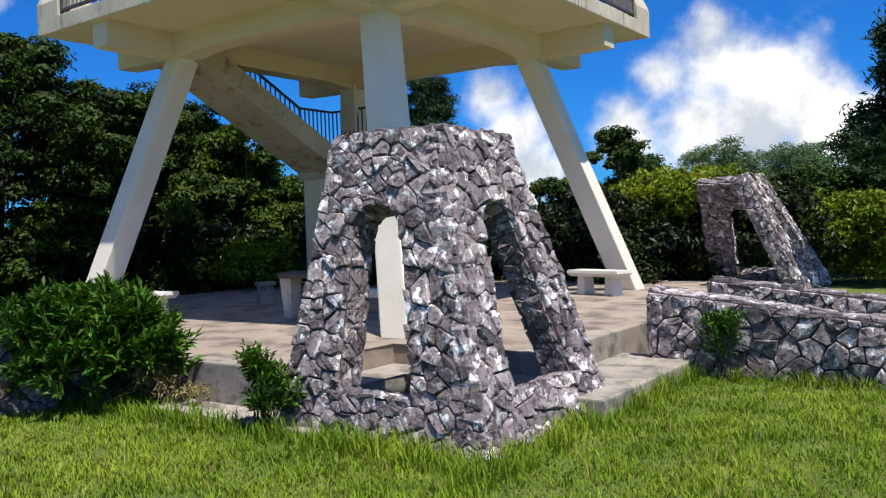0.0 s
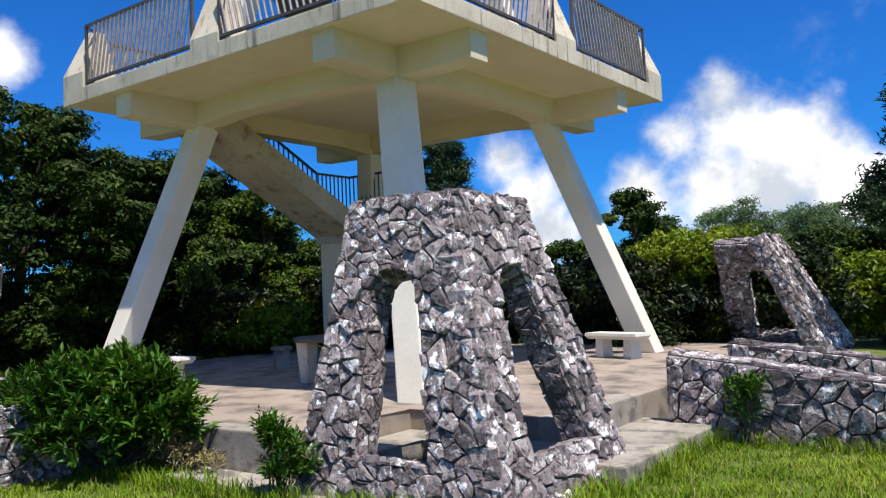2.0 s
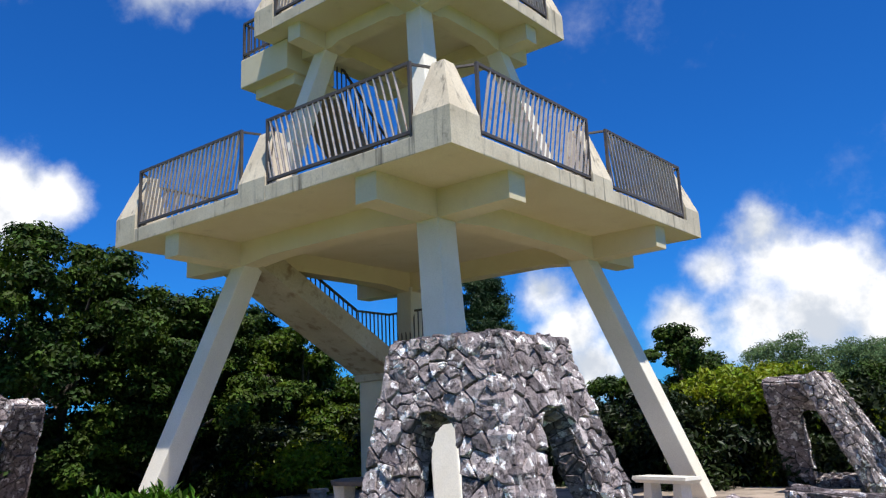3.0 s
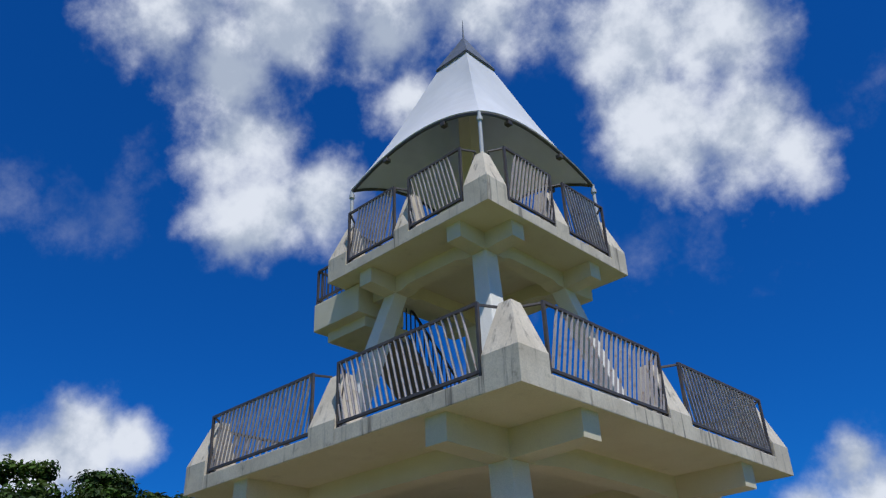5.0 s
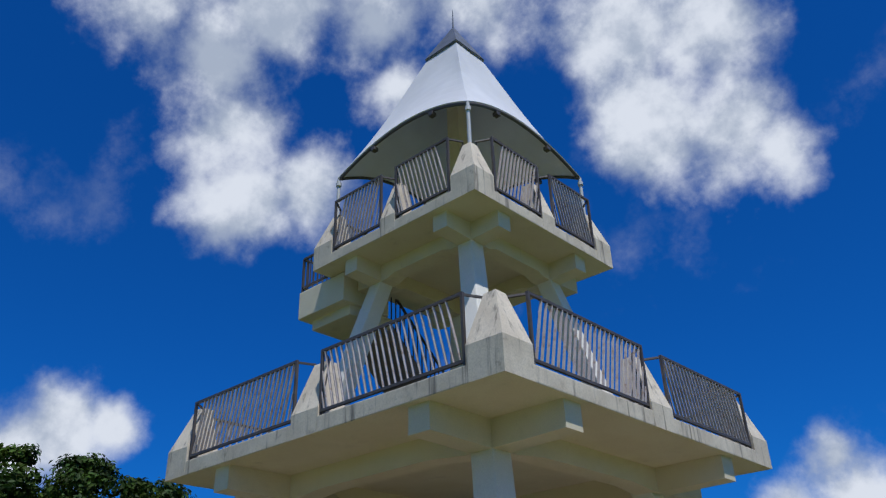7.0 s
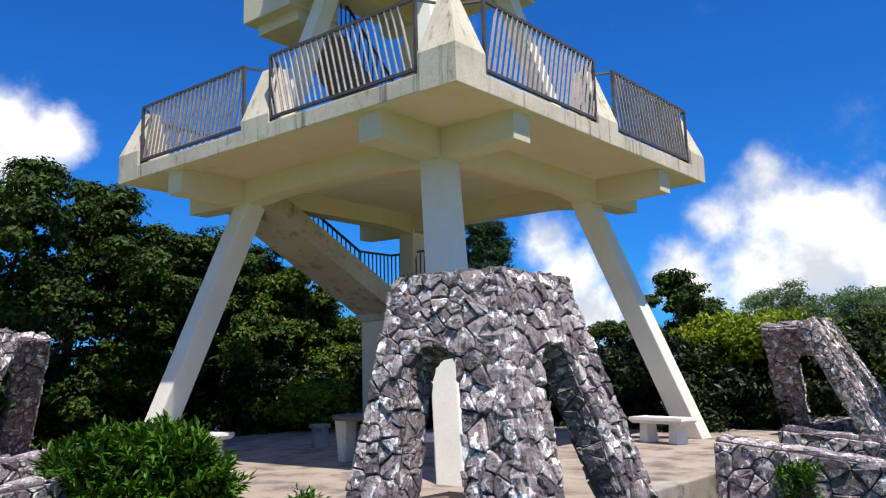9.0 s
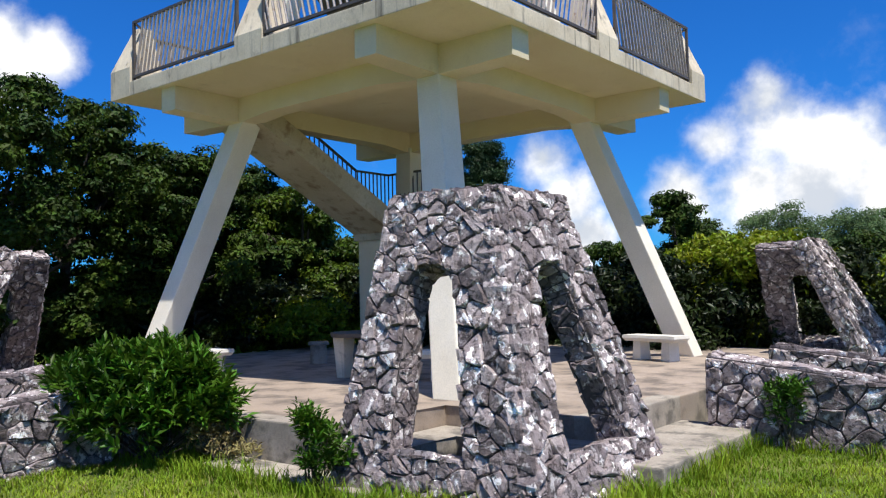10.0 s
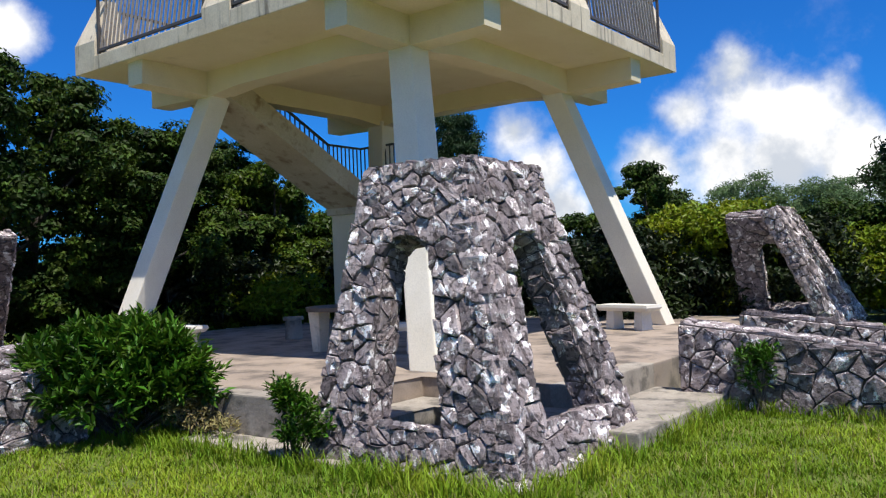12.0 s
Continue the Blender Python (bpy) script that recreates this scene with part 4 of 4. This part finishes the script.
TREES = (
    # bearing, distance, crown's elevation, spread, leaves, lobes
    (158.0, 19.0, 13.5, 3.2, LEAF_DARK, 13),
    (154.0, 21.0, 13.2, 3.0, LEAF_DARK, 14),
    (150.5, 23.0, 10.2, 3.0, LEAF_DARK, 13),
    (148.8, 21.5, 10.0, 2.9, LEAF_DARK, 14),
    (146.0, 22.0, 9.4, 2.8, LEAF_DARK, 13),
    (143.8, 24.0, 9.6, 2.6, LEAF_DARK, 13),
    (141.3, 25.0, 8.9, 2.3, LEAF_DARK, 12),
    (139.0, 23.0, 7.2, 2.1, LEAF_MID, 12),
    (136.9, 24.0, 4.8, 1.7, LEAF_MID, 10),
    (117.5, 28.0, 3.4, 2.2, LEAF_DARK, 10),
    (113.0, 27.0, 5.9, 2.2, LEAF_DARK, 11),
    (109.5, 25.0, 3.4, 2.2, LEAF_LIME, 11),
    (101.0, 27.0, 3.0, 2.4, LEAF_DARK, 12),
    (97.0, 26.0, 3.8, 2.6, LEAF_DARK, 12),
)
for i, (az, d, el, spread, mat, lobes) in enumerate(TREES):
    x, y = seen(az, d)
    word = {LEAF_DARK: "dense dark-green broadleaf tree behind the plaza", LEAF_MID: "mid-green broadleaf tree with gaps in its crown", LEAF_LIME: "yellow-green sunlit broadleaf tree"}[mat]
    tree("broadleaf_tree", (x, y, GROUND), tall(d, el), spread, mat, 40 + i, word, lobes + 4, 11, 48, 0.135, 0.12, 0.5, 0.2)
x, y = seen(105.5, 34)
tree("feathery_tree", (x, y, GROUND), tall(34, 5.2), 3.2, LEAF_FAR, 71, "pale green feathery tree far behind the hedge", 14, 12, 34, 0.13, 0.35, 0.3, 0.24)
x, y = seen(101.3, 33)
tree("feathery_tree", (x, y, GROUND), tall(33, 4.6), 2.8, LEAF_FAR, 74, "pale green feathery tree far behind the hedge", 12, 12, 34, 0.13, 0.3, 0.3, 0.24)
x, y = seen(126.0, 30)
pine((x, y, GROUND), tall(30, 9.6), 2.1, 81, "dark green pine rising behind the tower")
x, y = seen(94.3, 17)
pine((x, y, GROUND), tall(17, 11.5), 1.5, 82, "dark green pine with tufted branches", 8, 0.5, 330, 0.14)


def hedge(azimuths, distance, height, mat, seed, label, leaf=0.16):
    for i, az in enumerate(azimuths):
        rng = random.Random(seed + i)
        x, y = seen(az, distance + rng.uniform(-0.8, 0.8))
        lobes = []
        for k in range(6):
            q = rng.uniform(0.1, 1.0)
            lobes.append((x + rng.uniform(-1, 1), y + rng.uniform(-1, 1), GROUND + height * q * 0.85, 0.8, 0.8, 0.5))
        bush("hedge_bush", (x, y, GROUND), lobes, mat, seed + i, label, 22, 60, leaf, 0.26)


hedge([160, 157, 154, 151, 148, 145, 142, 139, 136.5], 22.5, 2.3, LEAF_DEEP, 200, "hedge bush behind the plaza, tree shade painted into its leaves")
hedge([134, 131, 128, 125, 122, 119.5, 117], 21.0, 2.3, LEAF_DEEP, 230, "hedge bush behind the plaza, tree shade painted into its leaves")
hedge([115, 112.5, 110, 107.5, 105], 19.5, 2.4, LEAF_DEEP, 260, "hedge bush beyond the plaza, shade painted into its leaves")
hedge([111.5, 109.0, 106.8], 20.8, 3.1, LEAF_LIME, 280, "yellow-green sunlit hedge bush")
hedge([103, 100.6, 98.4, 96, 93.5], 22.5, 2.6, LEAF_LIME, 290, "yellow-green sunlit hedge bush behind the low wall")
hedge([141.8, 138.6, 136.2], 21.4, 1.5, LEAF_LIME, 300, "yellow-green bush at the edge of the trees", 0.14)


def front_bush():
    lobes = [(1.4, -6.55, 0.16, 0.6, 0.6, 0.52), (1.75, -6.35, 0.18, 0.55, 0.58, 0.52), (1.98, -6.35, -0.05, 0.42, 0.45, 0.42), (1.1, -6.85, 0.04, 0.5, 0.5, 0.44), (1.6, -6.7, -0.1, 0.6, 0.55, 0.38), (1.25, -6.6, 0.48, 0.22, 0.2, 0.18), (1.65, -6.4, 0.50, 0.24, 0.2, 0.16), (1.98, -6.25, 0.40, 0.2, 0.2, 0.16), (2.2, -6.15, 0.05, 0.25, 0.25, 0.3), (0.85, -6.9, 0.3, 0.3, 0.3, 0.2)]
    shoot_bush("leafy_bush", (1.5, -6.4, GROUND), lobes, LEAF_BUSH, 21, "dense leafy green bush of upright shoots beside the steps", 105, 14, 0.14, 0.2)


front_bush()
shoot_bush("small_shrub", (4.12, -6.36, GROUND), [(4.1, -6.37, -0.3, 0.18, 0.18, 0.17), (4.19, -6.31, -0.1, 0.14, 0.14, 0.17), (4.24, -6.3, -0.24, 0.13, 0.13, 0.18), (4.06, -6.36, 0.03, 0.09, 0.09, 0.11), (4.02, -6.4, 0.13, 0.04, 0.04, 0.08)], LEAF_BUSH, 22, "small leafy shrub growing beside the stone arch", 34, 12, 0.075, 0.13, "shrub")
bush("dead_vine", (2.45, -6.1, GROUND), [(2.35, -6.15, -0.25, 0.22, 0.15, 0.2), (2.6, -6.05, -0.32, 0.25, 0.12, 0.1), (2.2, -6.25, -0.1, 0.15, 0.15, 0.18)], DRY, 24, "dead brown creeper on the low slab", 26, 12, 0.07, 0.08, "dead creeper", 0.25)
shoot_bush("wall_weed", (7.02, -2.34, GROUND), [(7.02, -2.32, -0.15, 0.16, 0.12, 0.22), (6.95, -2.3, 0.05, 0.12, 0.1, 0.16), (7.12, -2.32, 0.1, 0.1, 0.1, 0.12)], LEAF_BUSH, 23, "leafy weed growing at the foot of the wall", 26, 9, 0.08, 0.12, "weed")


def grass(name, count, x_range, y_range, seed, low, high, mat, label, width=0.006, keep=None):
    """Upright bent blades, thicker in tufts; none inside the masonry."""
    rng = np.random.default_rng(seed)
    x, y = rng.uniform(*x_range, count), rng.uniform(*y_range, count)
    tuft = np.sin(x * 5.1 + np.sin(y * 3.3) * 2) * np.sin(y * 4.7 + np.sin(x * 2.9) * 2)
    ok = rng.random(count) < 0.72 + 0.28 * tuft
    ok &= ~((x < 6.62) & (y > -4.7) & (x > 2.0)) & ~((x < 4.7) & (y > -6.37) & (x > 2.2)) & ~((x < 6.3) & (y > -6.15) & (x > 4.0)) & ~((x < 2.3) & (y > -6.0) & (x > -6))
    ok &= ~((x > 5.9) & (y > -2.2))
    if keep is not None:
        ok &= keep(x, y)
    x, y, tuft = x[ok], y[ok], tuft[ok]
    n = len(x)
    h = rng.uniform(low, high, n) * (1 + 0.3 * tuft)
    a = rng.uniform(0, 6.283, n)
    lean = rng.uniform(0.2, 1.1, n) * h
    dx, dy = np.cos(a), np.sin(a)
    wx, wy = -dy * width * rng.uniform(0.6, 1.4, n), dx * width * rng.uniform(0.6, 1.4, n)
    z = np.full(n, GROUND - 0.01)
    mx, my, mz = x + dx * lean * 0.35, y + dy * lean * 0.35, z + h * 0.62
    tx, ty, tz = x + dx * lean, y + dy * lean, z + h
    v = np.stack([np.stack(q, 1) for q in ((x - wx, y - wy, z), (x + wx, y + wy, z), (mx + wx * 0.8, my + wy * 0.8, mz), (tx, ty, tz), (mx - wx * 0.8, my - wy * 0.8, mz))], 1).reshape(-1, 3)
    k = np.arange(n)[:, None] * 5
    f = np.concatenate([k + np.array([[0, 1, 2]]), k + np.array([[0, 2, 4]]), k + np.array([[4, 2, 3]])], 1).reshape(-1, 3)
    ob = new(name, fast_mesh(name, v, f, mat))
    tagged(ob, label, "grass", kind="stuff")


def in_sight(x, y):
    """The lawn in front of the plaza, out to the sides."""
    d = np.hypot(x - 9.75, y + 11.4)
    return d < 14


grass("lawn_grass", 400000, (0.0, 10.8), (-13.0, -2.0), 5, 0.022, 0.075, GRASS, "bright green uneven lawn grass", 0.0055, in_sight)
grass("dry_grass", 9000, (0.0, 12.5), (-10.0, -2.0), 6, 0.05, 0.13, DRY, "dry straw-coloured grass blades in the lawn", 0.004, in_sight)
farther = lambda x, y: ~((x > 0.0) & (x < 10.8) & (y > -13.0) & (y < -2.0)) & ~((np.abs(x) < 6.0) & (np.abs(y) < 6.0)) & ~((np.abs(x) < 6.9) & (np.abs(y) < 6.9) & (x * y > -60) & (np.abs(x) > 3.6) & (np.abs(y) > 3.6))
grass("outer_lawn_grass", 150000, (-16.0, 24.0), (-24.0, 16.0), 8, 0.04, 0.10, GRASS, "green lawn grass round the plaza", 0.011, farther)
near_masonry = lambda x, y: ((np.abs(y + 6.45) < 0.25) & (x < 6.8) & (x > 1.2)) | ((np.abs(x - 6.62) < 0.2) & (y < -2.0) & (y > -7.0)) | ((np.abs(y + 2.3) < 0.15) & (x > 6.6))
grass("tall_grass", 90000, (1.2, 12.0), (-7.0, -2.0), 7, 0.06, 0.22, GRASS, "taller uncut grass along the masonry", 0.005, near_masonry)

# ---- masonry last: its stones are many ----
stone_arch((5.26, -5.09), 1.13, -0.50, (4.91, -4.91), 0.60, 2.24, 1, {(0, -1): (0.45, 2.14, 0.42, -0.01, 0.28, -0.03), (1, 0): (0.46, 2.17, 0.55, 0.0, 0.30, -0.03)}, "grey rubble-stone arch standing on the step corner")
stone_arch((5.39, 5.39), 1.15, -0.05, (4.88, 4.88), 0.62, 2.13, 2, {(1, 0): (0.3, 1.85, 0.55, 0.0, 0.28, 0.0), (0, 1): (0.3, 1.85, 0.55, 0.0, 0.28, 0.0)}, "grey rubble-stone arch beyond the low wall", 0.165)
stone_arch((-5.36, -5.36), 1.12, -0.05, (-4.93, -4.93), 0.60, 2.2, 3, {(-1, 0): (0.3, 1.9, 0.5, 0.0, 0.28, 0.0), (0, -1): (0.3, 1.9, 0.5, 0.0, 0.28, 0.0)}, "grey rubble-stone arch behind the leafy bush", 0.165)
stone_wall((6.12, -2.0), (9.6, -2.0), 0.50, 0.10, 0.40, 11, "grey rubble-stone wall with rough coping beside the steps")
stone_wall((6.2, 0.0), (9.6, 0.0), 0.48, 0.12, 0.40, 12, "second grey rubble-stone wall behind the first")
stone_wall((1.0, -9.4), (1.0, -5.95), 0.14, 0.46, 0.40, 13, "grey rubble-stone wall behind the leafy bush")
stone_wall((-0.7, -9.6), (-0.7, -6.0), 0.30, 0.48, 0.40, 14, "second grey rubble-stone wall behind the first")
